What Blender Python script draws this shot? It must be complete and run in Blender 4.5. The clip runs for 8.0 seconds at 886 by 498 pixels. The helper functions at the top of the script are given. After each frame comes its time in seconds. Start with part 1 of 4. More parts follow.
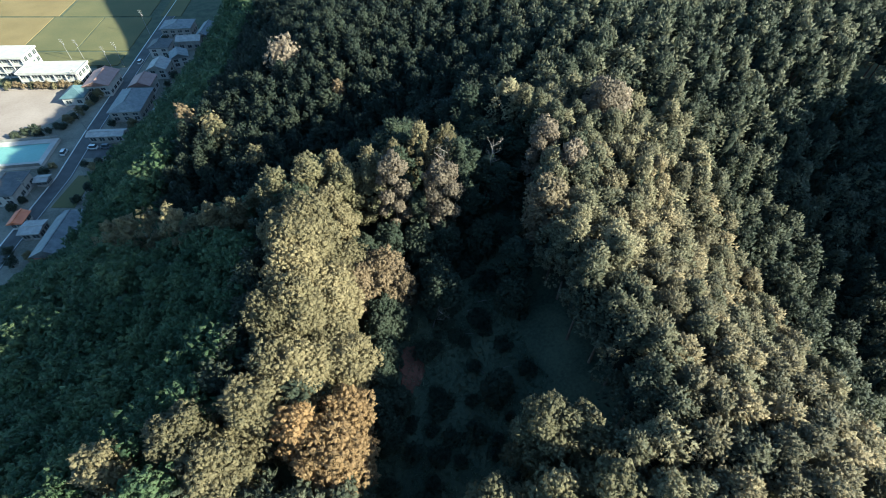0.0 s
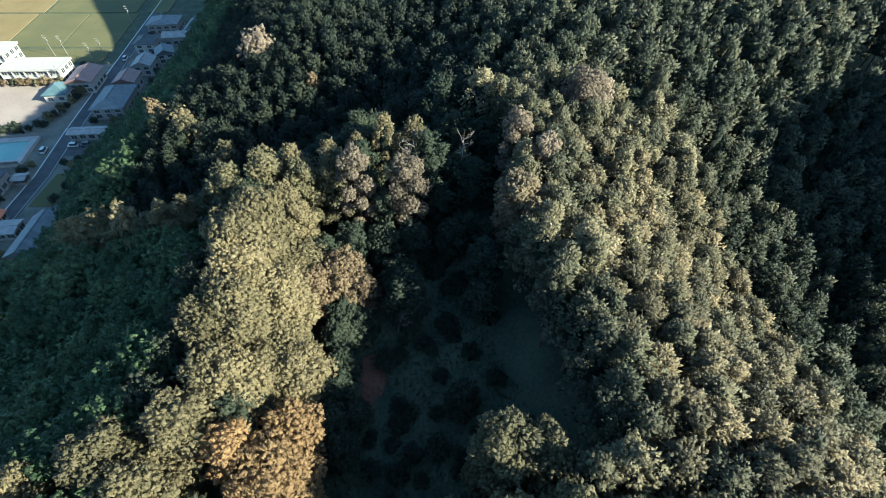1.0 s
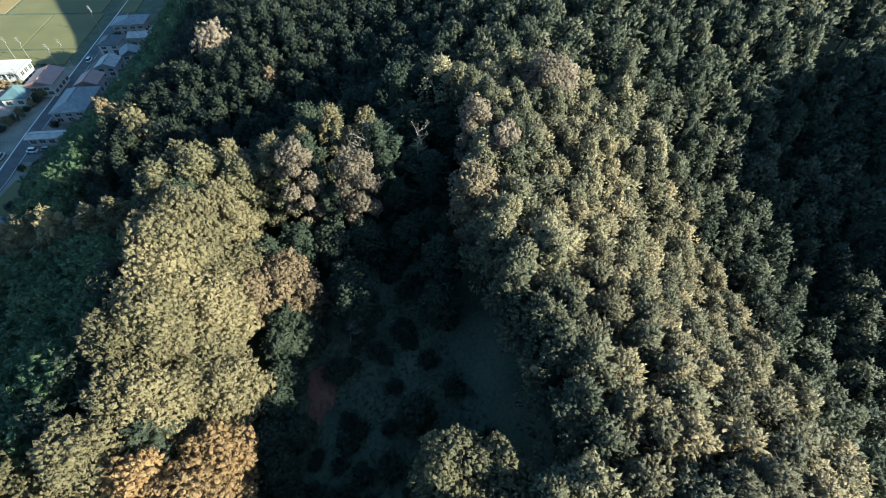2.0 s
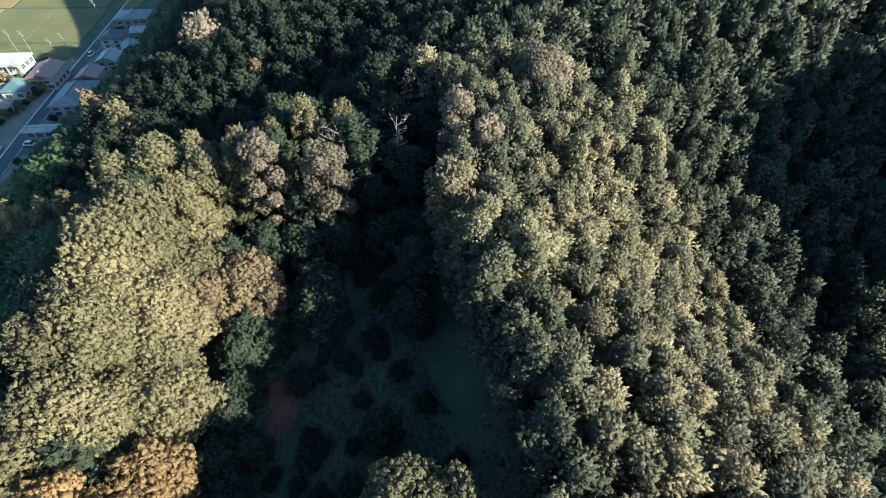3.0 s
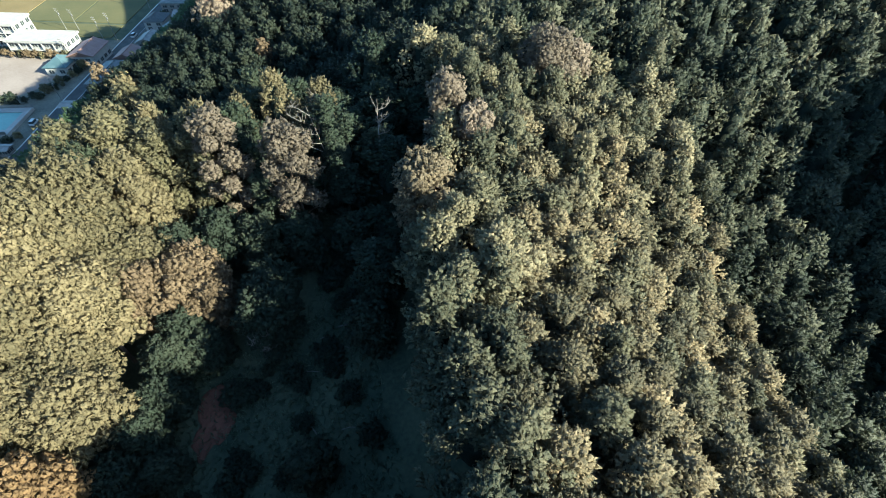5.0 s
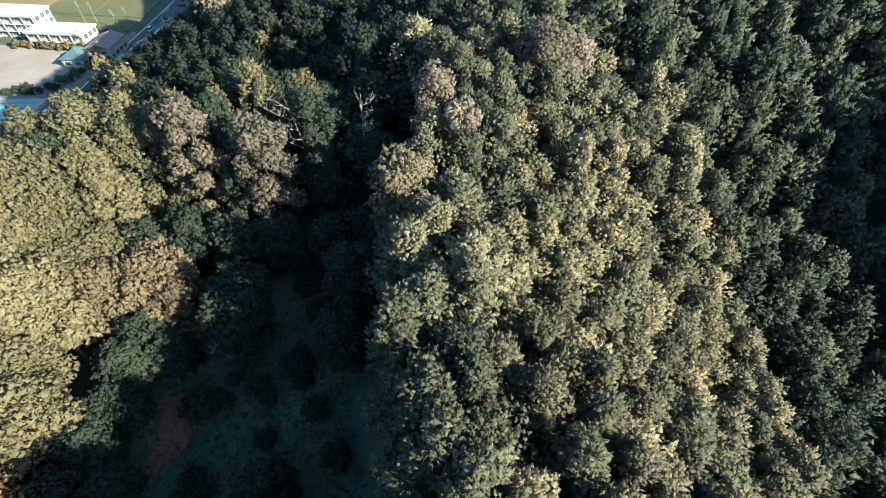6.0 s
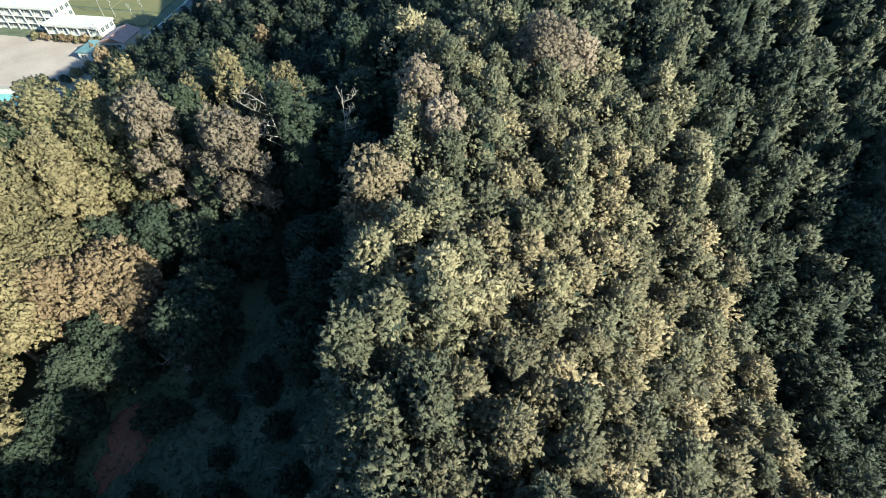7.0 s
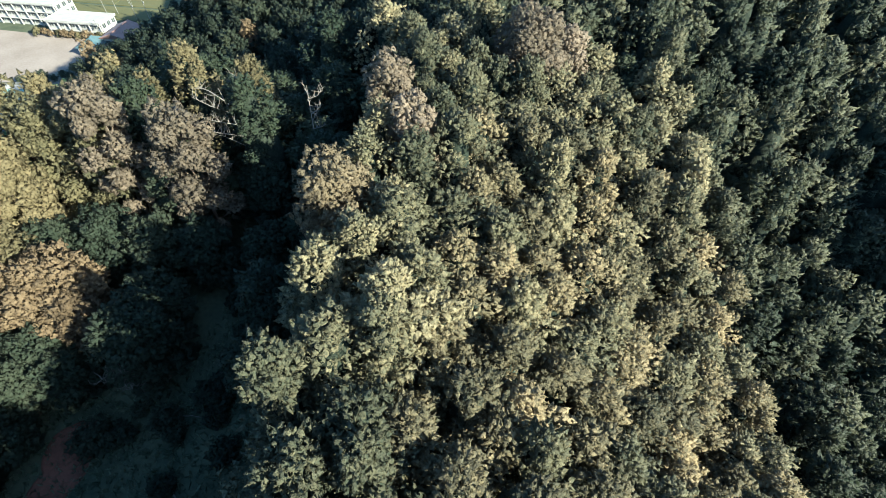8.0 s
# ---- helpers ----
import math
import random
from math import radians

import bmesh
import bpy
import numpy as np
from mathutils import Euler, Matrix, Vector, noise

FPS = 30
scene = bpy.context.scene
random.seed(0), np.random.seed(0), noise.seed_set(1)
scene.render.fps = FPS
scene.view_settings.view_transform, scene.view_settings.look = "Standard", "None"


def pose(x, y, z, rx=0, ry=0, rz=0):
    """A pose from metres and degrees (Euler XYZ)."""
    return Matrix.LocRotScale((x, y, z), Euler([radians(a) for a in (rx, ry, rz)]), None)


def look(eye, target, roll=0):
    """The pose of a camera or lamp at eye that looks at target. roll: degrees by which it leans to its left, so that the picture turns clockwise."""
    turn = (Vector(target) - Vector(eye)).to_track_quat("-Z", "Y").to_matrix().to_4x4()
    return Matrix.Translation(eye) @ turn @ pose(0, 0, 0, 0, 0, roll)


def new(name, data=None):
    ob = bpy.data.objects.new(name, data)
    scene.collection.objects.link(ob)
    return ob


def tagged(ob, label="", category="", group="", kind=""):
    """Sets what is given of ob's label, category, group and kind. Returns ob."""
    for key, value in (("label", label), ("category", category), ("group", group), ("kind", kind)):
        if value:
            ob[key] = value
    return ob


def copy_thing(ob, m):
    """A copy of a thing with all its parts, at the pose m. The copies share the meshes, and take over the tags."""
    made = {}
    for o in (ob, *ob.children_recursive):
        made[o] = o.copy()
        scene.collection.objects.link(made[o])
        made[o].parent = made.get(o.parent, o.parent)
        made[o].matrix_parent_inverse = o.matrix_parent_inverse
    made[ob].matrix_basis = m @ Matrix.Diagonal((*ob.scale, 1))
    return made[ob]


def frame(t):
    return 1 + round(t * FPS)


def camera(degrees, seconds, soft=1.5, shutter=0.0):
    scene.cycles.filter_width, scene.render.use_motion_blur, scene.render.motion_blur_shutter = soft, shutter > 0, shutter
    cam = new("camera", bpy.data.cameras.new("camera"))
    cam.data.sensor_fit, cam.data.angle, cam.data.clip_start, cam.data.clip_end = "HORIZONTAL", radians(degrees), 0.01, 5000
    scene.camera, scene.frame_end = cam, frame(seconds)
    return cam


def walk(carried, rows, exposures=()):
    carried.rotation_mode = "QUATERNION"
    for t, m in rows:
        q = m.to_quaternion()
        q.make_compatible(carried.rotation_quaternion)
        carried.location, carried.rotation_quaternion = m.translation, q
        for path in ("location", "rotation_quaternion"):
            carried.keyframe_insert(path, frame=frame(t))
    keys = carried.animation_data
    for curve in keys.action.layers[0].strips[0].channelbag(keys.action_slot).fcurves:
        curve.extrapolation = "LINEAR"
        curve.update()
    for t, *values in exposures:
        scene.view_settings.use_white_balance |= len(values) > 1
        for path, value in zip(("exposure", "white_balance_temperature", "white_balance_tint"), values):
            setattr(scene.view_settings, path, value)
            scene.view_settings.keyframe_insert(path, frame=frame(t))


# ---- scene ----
cam = camera(86.0, 8.0, soft=0.5)
METRES, EYE, TILT, LEAN, TURN = 36.0, 107.0, -48.0, 0.0, 0.0
ROWS = [
    (0.0, 0.0, 0.0, 0.0, 0.0, 0.0, -0.0),
    (0.5, 0.0538, 0.0504, 0.0038, 0.45, 0.02, -0.49),
    (1.0, 0.1074, 0.1046, 0.0029, -0.08, -0.07, 0.07),
    (1.5, 0.1603, 0.1606, 0.0011, -1.18, -0.13, 1.23),
    (2.0, 0.2104, 0.2135, 0.0019, -1.44, -0.12, 1.52),
    (3.5, 0.3373, 0.3606, 0.0103, 0.55, 0.01, -0.65),
    (4.0, 0.3741, 0.4073, 0.0137, 1.85, 0.02, -2.07),
    (4.5, 0.4094, 0.4529, 0.0178, 2.69, 0.03, -3.0),
    (6.0, 0.5101, 0.5832, 0.0449, 5.13, 0.01, -5.65),
    (6.5, 0.5405, 0.6267, 0.0565, 5.98, 0.01, -6.62),
    (7.0, 0.5703, 0.6707, 0.0703, 6.77, -0.02, -7.45),
    (7.5, 0.5992, 0.7157, 0.0858, 7.31, -0.04, -8.05),
    (8.0, 0.6279, 0.7617, 0.1011, 7.51, -0.07, -8.29),
]
walk(cam, [(t, pose(0, 0, EYE, TILT, LEAN, TURN) @ pose(METRES * x, METRES * y, METRES * z, 90 + pitch, roll, yaw)) for t, x, y, z, yaw, pitch, roll in ROWS],
     exposures=((0.0, 2.7, 4760, -10), (8.0, 2.7, 4760, -10)))

# ---- light ----
SUN_AZ, SUN_EL = 111.0, 24.0          # degrees clockwise from +y, and above the horizon
world = bpy.data.worlds.new("world")
scene.world = world
world.use_nodes = True
sky = world.node_tree.nodes.new("ShaderNodeTexSky")
sky.sky_type, sky.sun_disc = "NISHITA", False
sky.ozone_density = 1.2
sky.sun_elevation, sky.sun_rotation = radians(SUN_EL), radians(SUN_AZ)
background = world.node_tree.nodes["Background"]
background.inputs["Strength"].default_value = 0.052
world.node_tree.links.new(sky.outputs[0], background.inputs["Color"])
sun = new("sun", bpy.data.lights.new("sun", "SUN"))
sun.data.energy, sun.data.angle, sun.data.color = 5.0, radians(0.5), (1.0, 0.745, 0.485)
to_sun = Vector((math.sin(radians(SUN_AZ)) * math.cos(radians(SUN_EL)), math.cos(radians(SUN_AZ)) * math.cos(radians(SUN_EL)), math.sin(radians(SUN_EL))))
sun.matrix_world = look(to_sun * 300 + Vector((0, 60, 60)), (0, 60, 60))


# ---- materials ----
def material(name, low, high, rough=0.8, scale=1.0, fine=12.0, bump=0.3, metal=0.0):
    """Two-scale mottled surface between two colours, with fine relief; world-sized."""
    m = bpy.data.materials.new(name)
    m.use_nodes = True
    n, l = m.node_tree.nodes, m.node_tree.links
    b = n["Principled BSDF"]
    b.inputs["Roughness"].default_value, b.inputs["Metallic"].default_value = rough, metal
    b.inputs["Specular IOR Level"].default_value = 0.5 if rough < 0.9 else 0.2
    geo = n.new("ShaderNodeNewGeometry")
    big, small = n.new("ShaderNodeTexNoise"), n.new("ShaderNodeTexNoise")
    big.inputs["Scale"].default_value, small.inputs["Scale"].default_value = scale, fine
    big.inputs["Detail"].default_value = small.inputs["Detail"].default_value = 4
    l.new(geo.outputs["Position"], big.inputs["Vector"])
    l.new(geo.outputs["Position"], small.inputs["Vector"])
    add = n.new("ShaderNodeMath")
    add.operation = "MULTIPLY_ADD"
    add.inputs[1].default_value = 0.45
    l.new(small.outputs["Fac"], add.inputs[0])
    half = n.new("ShaderNodeMath")
    half.operation = "MULTIPLY"
    half.inputs[1].default_value = 0.55
    l.new(big.outputs["Fac"], half.inputs[0])
    l.new(half.outputs[0], add.inputs[2])
    ramp = n.new("ShaderNodeValToRGB")
    ramp.color_ramp.elements[0].position, ramp.color_ramp.elements[1].position = 0.36, 0.64
    ramp.color_ramp.elements[0].color, ramp.color_ramp.elements[1].color = (*low, 1), (*high, 1)
    l.new(add.outputs[0], ramp.inputs["Fac"])
    l.new(ramp.outputs["Color"], b.inputs["Base Color"])
    if bump:
        relief = n.new("ShaderNodeBump")
        relief.inputs["Strength"].default_value, relief.inputs["Distance"].default_value = bump, 0.05
        l.new(small.outputs["Fac"], relief.inputs["Height"])
        l.new(relief.outputs["Normal"], b.inputs["Normal"])
    return m


def foliage(name, dark, mid, light, joined=False, through_light=0.24, patch=0.12, gaps=0.47, weft=5.5):
    """Leaves: colour by tree, by spray and by large patches; a little light passes through them."""
    m = bpy.data.materials.new(name)
    m.use_nodes = True
    n, l = m.node_tree.nodes, m.node_tree.links
    b, out = n["Principled BSDF"], n["Material Output"]
    b.inputs["Roughness"].default_value = 0.62
    b.inputs["Specular IOR Level"].default_value = 0.3
    geo = n.new("ShaderNodeNewGeometry")
    if joined:
        tree = n.new("ShaderNodeAttribute")
        tree.attribute_name = "tint"
        tree = tree.outputs["Fac"]
    else:
        tree = n.new("ShaderNodeObjectInfo").outputs["Random"]
    noise_big = n.new("ShaderNodeTexNoise")
    noise_big.inputs["Scale"].default_value = patch
    noise_big.inputs["Detail"].default_value = 3
    l.new(geo.outputs["Position"], noise_big.inputs["Vector"])

    def mul_add(a, k, c):
        node = n.new("ShaderNodeMath")
        node.operation = "MULTIPLY_ADD"
        l.new(a, node.inputs[0])
        node.inputs[1].default_value = k
        if isinstance(c, float):
            node.inputs[2].default_value = c
        else:
            l.new(c, node.inputs[2])
        return node.outputs[0]
    noise_fine = n.new("ShaderNodeTexNoise")
    noise_fine.inputs["Scale"].default_value = 7.0
    noise_fine.inputs["Detail"].default_value = 4
    noise_fine.inputs["Roughness"].default_value = 0.7
    l.new(geo.outputs["Position"], noise_fine.inputs["Vector"])
    relief = n.new("ShaderNodeBump")
    relief.inputs["Strength"].default_value, relief.inputs["Distance"].default_value = 1.0, 0.2
    l.new(noise_fine.outputs["Fac"], relief.inputs["Height"])
    l.new(relief.outputs["Normal"], b.inputs["Normal"])
    fac = mul_add(geo.outputs["Random Per Island"], 0.22, mul_add(noise_fine.outputs["Fac"], 0.68, mul_add(tree, 0.42, mul_add(noise_big.outputs["Fac"], 0.45, -0.42))))
    ramp = n.new("ShaderNodeValToRGB")
    ramp.color_ramp.elements[0].position, ramp.color_ramp.elements[1].position = 0.12, 0.9
    ramp.color_ramp.elements[0].color, ramp.color_ramp.elements[1].color = (*dark, 1), (*light, 1)
    ramp.color_ramp.elements.new(0.5).color = (*mid, 1)
    l.new(fac, ramp.inputs["Fac"])
    l.new(ramp.outputs["Color"], b.inputs["Base Color"])
    glow = n.new("ShaderNodeBsdfTranslucent")
    l.new(ramp.outputs["Color"], glow.inputs["Color"])
    mix = n.new("ShaderNodeMixShader")
    mix.inputs["Fac"].default_value = through_light
    l.new(b.outputs[0], mix.inputs[1])
    l.new(glow.outputs[0], mix.inputs[2])
    # gaps between the single leaves and needles
    weave = n.new("ShaderNodeTexNoise")
    weave.inputs["Scale"].default_value, weave.inputs["Detail"].default_value, weave.inputs["Roughness"].default_value = weft, 3, 0.6
    l.new(geo.outputs["Position"], weave.inputs["Vector"])
    gap = n.new("ShaderNodeMath")
    gap.operation = "LESS_THAN"
    gap.inputs[1].default_value = gaps
    l.new(weave.outputs["Fac"], gap.inputs[0])
    open_air = n.new("ShaderNodeBsdfTransparent")
    lace = n.new("ShaderNodeMixShader")
    l.new(gap.outputs[0], lace.inputs["Fac"])
    l.new(mix.outputs[0], lace.inputs[1])
    l.new(open_air.outputs[0], lace.inputs[2])
    l.new(lace.outputs[0], out.inputs["Surface"])
    return m


# greens darkened to stand for shade on slopes beyond the near ridge
SHADED_CONIFER = ((0.015, 0.024, 0.016), (0.050, 0.058, 0.035), (0.136, 0.131, 0.080))
MAT = {
    # cedar carries the shade of the ravine and back slope in its colour
    "cedar": foliage("cedar needles darkened for shade", (0.009, 0.019, 0.012), (0.027, 0.038, 0.021), (0.062, 0.071, 0.038)),
    "tan": foliage("withered tan leaves", (0.097, 0.062, 0.029), (0.187, 0.122, 0.055), (0.252, 0.177, 0.086)),
    # near-ridge leaves are lightened to put the sun's brightness into their colour
    "conifer": foliage("conifer needles lightened for sun", (0.021, 0.030, 0.019), (0.105, 0.101, 0.059), (0.303, 0.258, 0.149)),
    "canopy": foliage("olive canopy leaves lightened for sun", (0.027, 0.032, 0.020), (0.140, 0.120, 0.068), (0.376, 0.296, 0.166)),
    "forest": foliage("forest leaves darkened for shade", *SHADED_CONIFER, joined=True),
    # plantation is darker still, for the slope that lies in shade
    "plantation": foliage("plantation needles darkened for shade", (0.006, 0.012, 0.009), (0.015, 0.023, 0.014), (0.040, 0.047, 0.027), joined=True),
    "evergreen": foliage("evergreen leaves", (0.020, 0.041, 0.018), (0.052, 0.082, 0.035), (0.114, 0.145, 0.064), joined=True),
    "grove": foliage("yellow-green leaves", (0.056, 0.052, 0.026), (0.130, 0.110, 0.057), (0.206, 0.169, 0.089)),
    "oak": foliage("olive leaves", (0.048, 0.049, 0.026), (0.119, 0.106, 0.054), (0.197, 0.169, 0.091)),
    "autumn": foliage("autumn leaves", (0.071, 0.052, 0.029), (0.138, 0.101, 0.058), (0.199, 0.152, 0.089)),
    "rust": foliage("rusty leaves", (0.122, 0.070, 0.029), (0.214, 0.127, 0.052), (0.265, 0.186, 0.087)),
    "buff": foliage("buff leaves", (0.075, 0.061, 0.038), (0.163, 0.131, 0.080), (0.252, 0.205, 0.131)),
    "pale": foliage("pale dry leaves", (0.074, 0.062, 0.045), (0.153, 0.122, 0.087), (0.233, 0.186, 0.139)),
    # leaf colour lowered so that gully plants look shaded
    "shrub": foliage("shrub leaves darkened for shade", (0.014, 0.022, 0.014), (0.023, 0.033, 0.020), (0.042, 0.050, 0.030)),
    # near-black colour puts the shade between boughs into the crown cores
    "inner": material("near-black crown core for shade between boughs", (0.004, 0.008, 0.006), (0.022, 0.027, 0.019), 0.95, 2.5, 10.0, 1.0),
    "bark": material("bark", (0.055, 0.042, 0.032), (0.14, 0.11, 0.085), 0.9, 2.0, 20.0),
    "dead wood": material("dead wood", (0.105, 0.094, 0.084), (0.190, 0.173, 0.157), 0.85, 2.0, 20.0),
    "forest floor": material("forest floor", (0.028, 0.038, 0.025), (0.073, 0.081, 0.050), 0.95, 0.25, 3.0, 0.6),
}


# ---- the lie of the land ----
# spot heights of the bare ground, x, y, z
RIDGES = ((-22, 12, 59), (-19, 25, 59), (-18, 38, 59), (-17, 46, 58), (-4, 56, 60), (8, 58, 61), (20, 60, 61), (15, 48, 60.5), (14, 39, 60.5), (16, 30, 60.5),
          (19, 20, 60.5), (23, 12, 60.5), (27, 0, 60), (30, -20, 58), (33, 77, 63.5), (48, 81, 62), (58, 77, 62), (69, 75, 60.5), (23, 79, 62), (50, 120, 64),
          (100, 100, 62), (0, 140, 54), (-22, -20, 57))
VALLEYS = ((-2, 27, 56.5), (-1, 20, 55.5), (3, 34, 57), (4, 43, 58), (-2, 9, 53.5), (-2, -4, 50), (9, 24, 57), (-8, 24, 57), (-28, 61, 41), (-45, 65, 32), (-62, 70, 25), (-10, 70, 46),
           (52, 42, 44), (54, 34, 41), (60, 20, 38), (80, 18, 33), (62, 48, 45), (-36, 75, 41), (-50, 78, 36), (4, 14, 56))
SLOPES = ((27, 46, 56.5), (32, 33, 51), (36, 30, 49.5), (37, 39, 48), (45, 35, 45), (30, 19, 57.5), (35, 16, 55.5), (50, 55, 49), (48, 61, 55), (38, 54, 54),
          (40, 60, 56), (56, 64, 53), (64, 69, 57), (80, 60, 53), (45, 8, 48), (50, -12, 44), (5, 98, 55.5), (-11, 92, 51), (-32, 93, 47), (-26, 106, 52),
          (-38, 87, 43.5), (-52, 88, 40), (-73, 166, 28), (-30, 37, 52.5), (-39, 35, 47.5), (-51, 35, 43), (-40, 49, 47.5), (-58, 54, 37), (-75, 58, 25), (-66, 76, 30), (-39, 23, 47), (-27, 23, 53))
# includes unseen high hills, east and north, added to cast shade
FEET_AND_SHADE_HILLS = ((-28, 12, 57.5), (-42, 5, 50), (-60, 10, 40), (-86, 60, 20), (-91, 72, 8), (-96, 85, 2), (-88, 100, 14), (-72, 100, 23), (-90, 140, 13), (-98, 146, 4), (-90, 180, 13), (-98, 185, 2), (-74, 210, 20), (-94, 216, 3), (-60, 130, 33), (-40, 150, 46), (-75, 185, 32),
        (-107, 80, 1), (-110, 110, 0), (-116, 150, 0), (-116, 200, 0), (-116, 250, 1), (-132, 290, 1), (-135, 100, -6), (-135, 150, -6), (-140, 200, -6), (-145, 260, -6),
        (-125, 30, 0), (-140, -40, -3), (-90, 330, 40), (-20, 280, 90), (86, 41, 78), (100, 42, 87), (92, 54, 81), (125, 44, 92), (90, 14, 46), (140, -30, 52), (110, -60, 40), (100, 200, 110), (20, 200, 100), (-30, 215, 70), (40, 260, 130))
KNOTS = np.array(RIDGES + VALLEYS + SLOPES + FEET_AND_SHADE_HILLS, float)


def kernel(a, b):
    return np.sqrt(((a[:, None, :] - b[None, :, :]) ** 2).sum(-1) + 9.0)


LEVEL = 40.0
WEIGHTS = np.linalg.solve(kernel(KNOTS[:, :2], KNOTS[:, :2]) - np.eye(len(KNOTS)) * 1.2, KNOTS[:, 2] - LEVEL)


def land(x, y):
    """Height of the bare ground; arrays or numbers."""
    p = np.stack([np.ravel(np.asarray(x, float)), np.ravel(np.asarray(y, float))], 1)
    h = LEVEL + kernel(p, KNOTS[:, :2]) @ WEIGHTS
    h = np.where(h > 12, h, 0.0 + np.log1p(np.exp(np.clip(h, -60, 12))))         # the plain lies at about 0
    west = np.clip((-104 - p[:, 0]) / 11, 0, 1)
    h = h * (1 - west)
    far = np.clip((np.hypot(p[:, 0] + 20, p[:, 1] - 110) - 330) / 150, 0, 1)
    h = h * (1 - far) + far * 8.0 * (1 - west)
    return h if np.ndim(x) else float(h[0])


def part(name, bm, mat, parent=None, label="", smooth=False):
    """Links a bmesh as one mesh object under a thing or a part."""
    me = bpy.data.meshes.new(name)
    bm.to_mesh(me)
    bm.free()
    me.materials.append(MAT[mat] if isinstance(mat, str) else mat)
    if smooth:
        me.polygons.foreach_set("use_smooth", [True] * len(me.polygons))
    ob = new(name, me)
    ob.parent = parent
    if label:
        ob["label"] = label
    return ob


def raw_mesh(name, verts, tris, mats, index=None, tint=None, normals=None):
    """A mesh from arrays of corners and triangles; leaves bring the normals of their shoots."""
    me = bpy.data.meshes.new(name)
    v, f = np.asarray(verts, np.float32), np.asarray(tris, np.int32)
    me.vertices.add(len(v))
    me.vertices.foreach_set("co", v.ravel())
    me.loops.add(f.size)
    me.loops.foreach_set("vertex_index", f.ravel())
    me.polygons.add(len(f))
    me.polygons.foreach_set("loop_start", np.arange(0, f.size, f.shape[1], dtype=np.int32))
    for m in mats:
        me.materials.append(MAT[m])
    if index is not None:
        me.polygons.foreach_set("material_index", np.asarray(index, np.int32))
    if tint is not None:
        me.attributes.new("tint", "FLOAT", "POINT").data.foreach_set("value", np.asarray(tint, np.float32))
    me.polygons.foreach_set("use_smooth", np.ones(len(f), bool))
    me.update(calc_edges=True)
    if normals is None:
        me.validate()
    else:
        me.attributes.new("custom_normal", "FLOAT_VECTOR", "POINT").data.foreach_set("vector", np.asarray(normals, np.float32).ravel())
    return me


# ---- ground ----
def ground_sheet():
    xs = np.concatenate([np.linspace(-4000, -420, 8)[:-1], np.linspace(-420, -140, 36)[:-1], np.arange(-140, 100, 2.0), np.linspace(100, 420, 24)[:-1], np.linspace(420, 4000, 8)])
    ys = np.concatenate([np.linspace(-4000, -420, 8)[:-1], np.linspace(-420, -40, 24)[:-1], np.arange(-40, 130, 2.0), np.linspace(130, 420, 60)[:-1], np.linspace(420, 4000, 8)])
    gx, gy = np.meshgrid(xs, ys)
    z = land(gx, gy)
    rough = np.array([noise.noise((a * 0.35, b * 0.35, 0)) for a, b in zip(gx.ravel(), gy.ravel())])
    z = z + np.where(z > 3, rough * 0.35, 0)
    v = np.stack([gx.ravel(), gy.ravel(), z], 1)
    w, h = len(xs), len(ys)
    i = (np.arange(h - 1)[:, None] * w + np.arange(w - 1)[None, :]).ravel()
    f = np.stack([i, i + 1, i + w + 1, i + w], 1)
    me = raw_mesh("ground", v, f, ["forest floor"])
    me.polygons.foreach_set("use_smooth", [True] * len(me.polygons))
    return tagged(new("ground", me), "dark forest soil with leaf litter over hills and plain", "ground", kind="structure")


ground_sheet()


# ---- trees ----
def unit(a):
    return a / np.maximum(np.linalg.norm(a, axis=-1, keepdims=True), 1e-6)


def join(pieces):
    """Joins pieces of (corners, triangles) or (corners, triangles, normals)."""
    v, f, n, o = [], [], [], 0
    for piece in pieces:
        v.append(piece[0])
        f.append(piece[1] + o)
        n += piece[2:]
        o += len(piece[0])
    return (np.concatenate(v), np.concatenate(f)) + ((np.concatenate(n),) if n else ())


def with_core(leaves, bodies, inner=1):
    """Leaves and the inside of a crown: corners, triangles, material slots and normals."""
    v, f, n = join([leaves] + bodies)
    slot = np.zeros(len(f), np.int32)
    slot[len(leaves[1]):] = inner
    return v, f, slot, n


def sprays(base, way, length, width, rng, face):
    """Pointed leaf sprays, a triangle each, with their blades turned towards face."""
    n = len(base)
    side = unit(np.cross(face + rng.normal(size=(n, 3)) * 0.35, way))
    foot = side * (width * 0.5)[:, None]
    a, b, tip = base - foot, base + foot, base + way * length[:, None] + foot * rng.uniform(-0.8, 0.8, (n, 1))
    back = (np.cross(b - a, tip - a) * face).sum(1) < 0
    a[back], b[back] = b[back], a[back].copy()
    return np.stack([a, b, tip], 1).reshape(-1, 3), np.arange(n * 3).reshape(-1, 3)


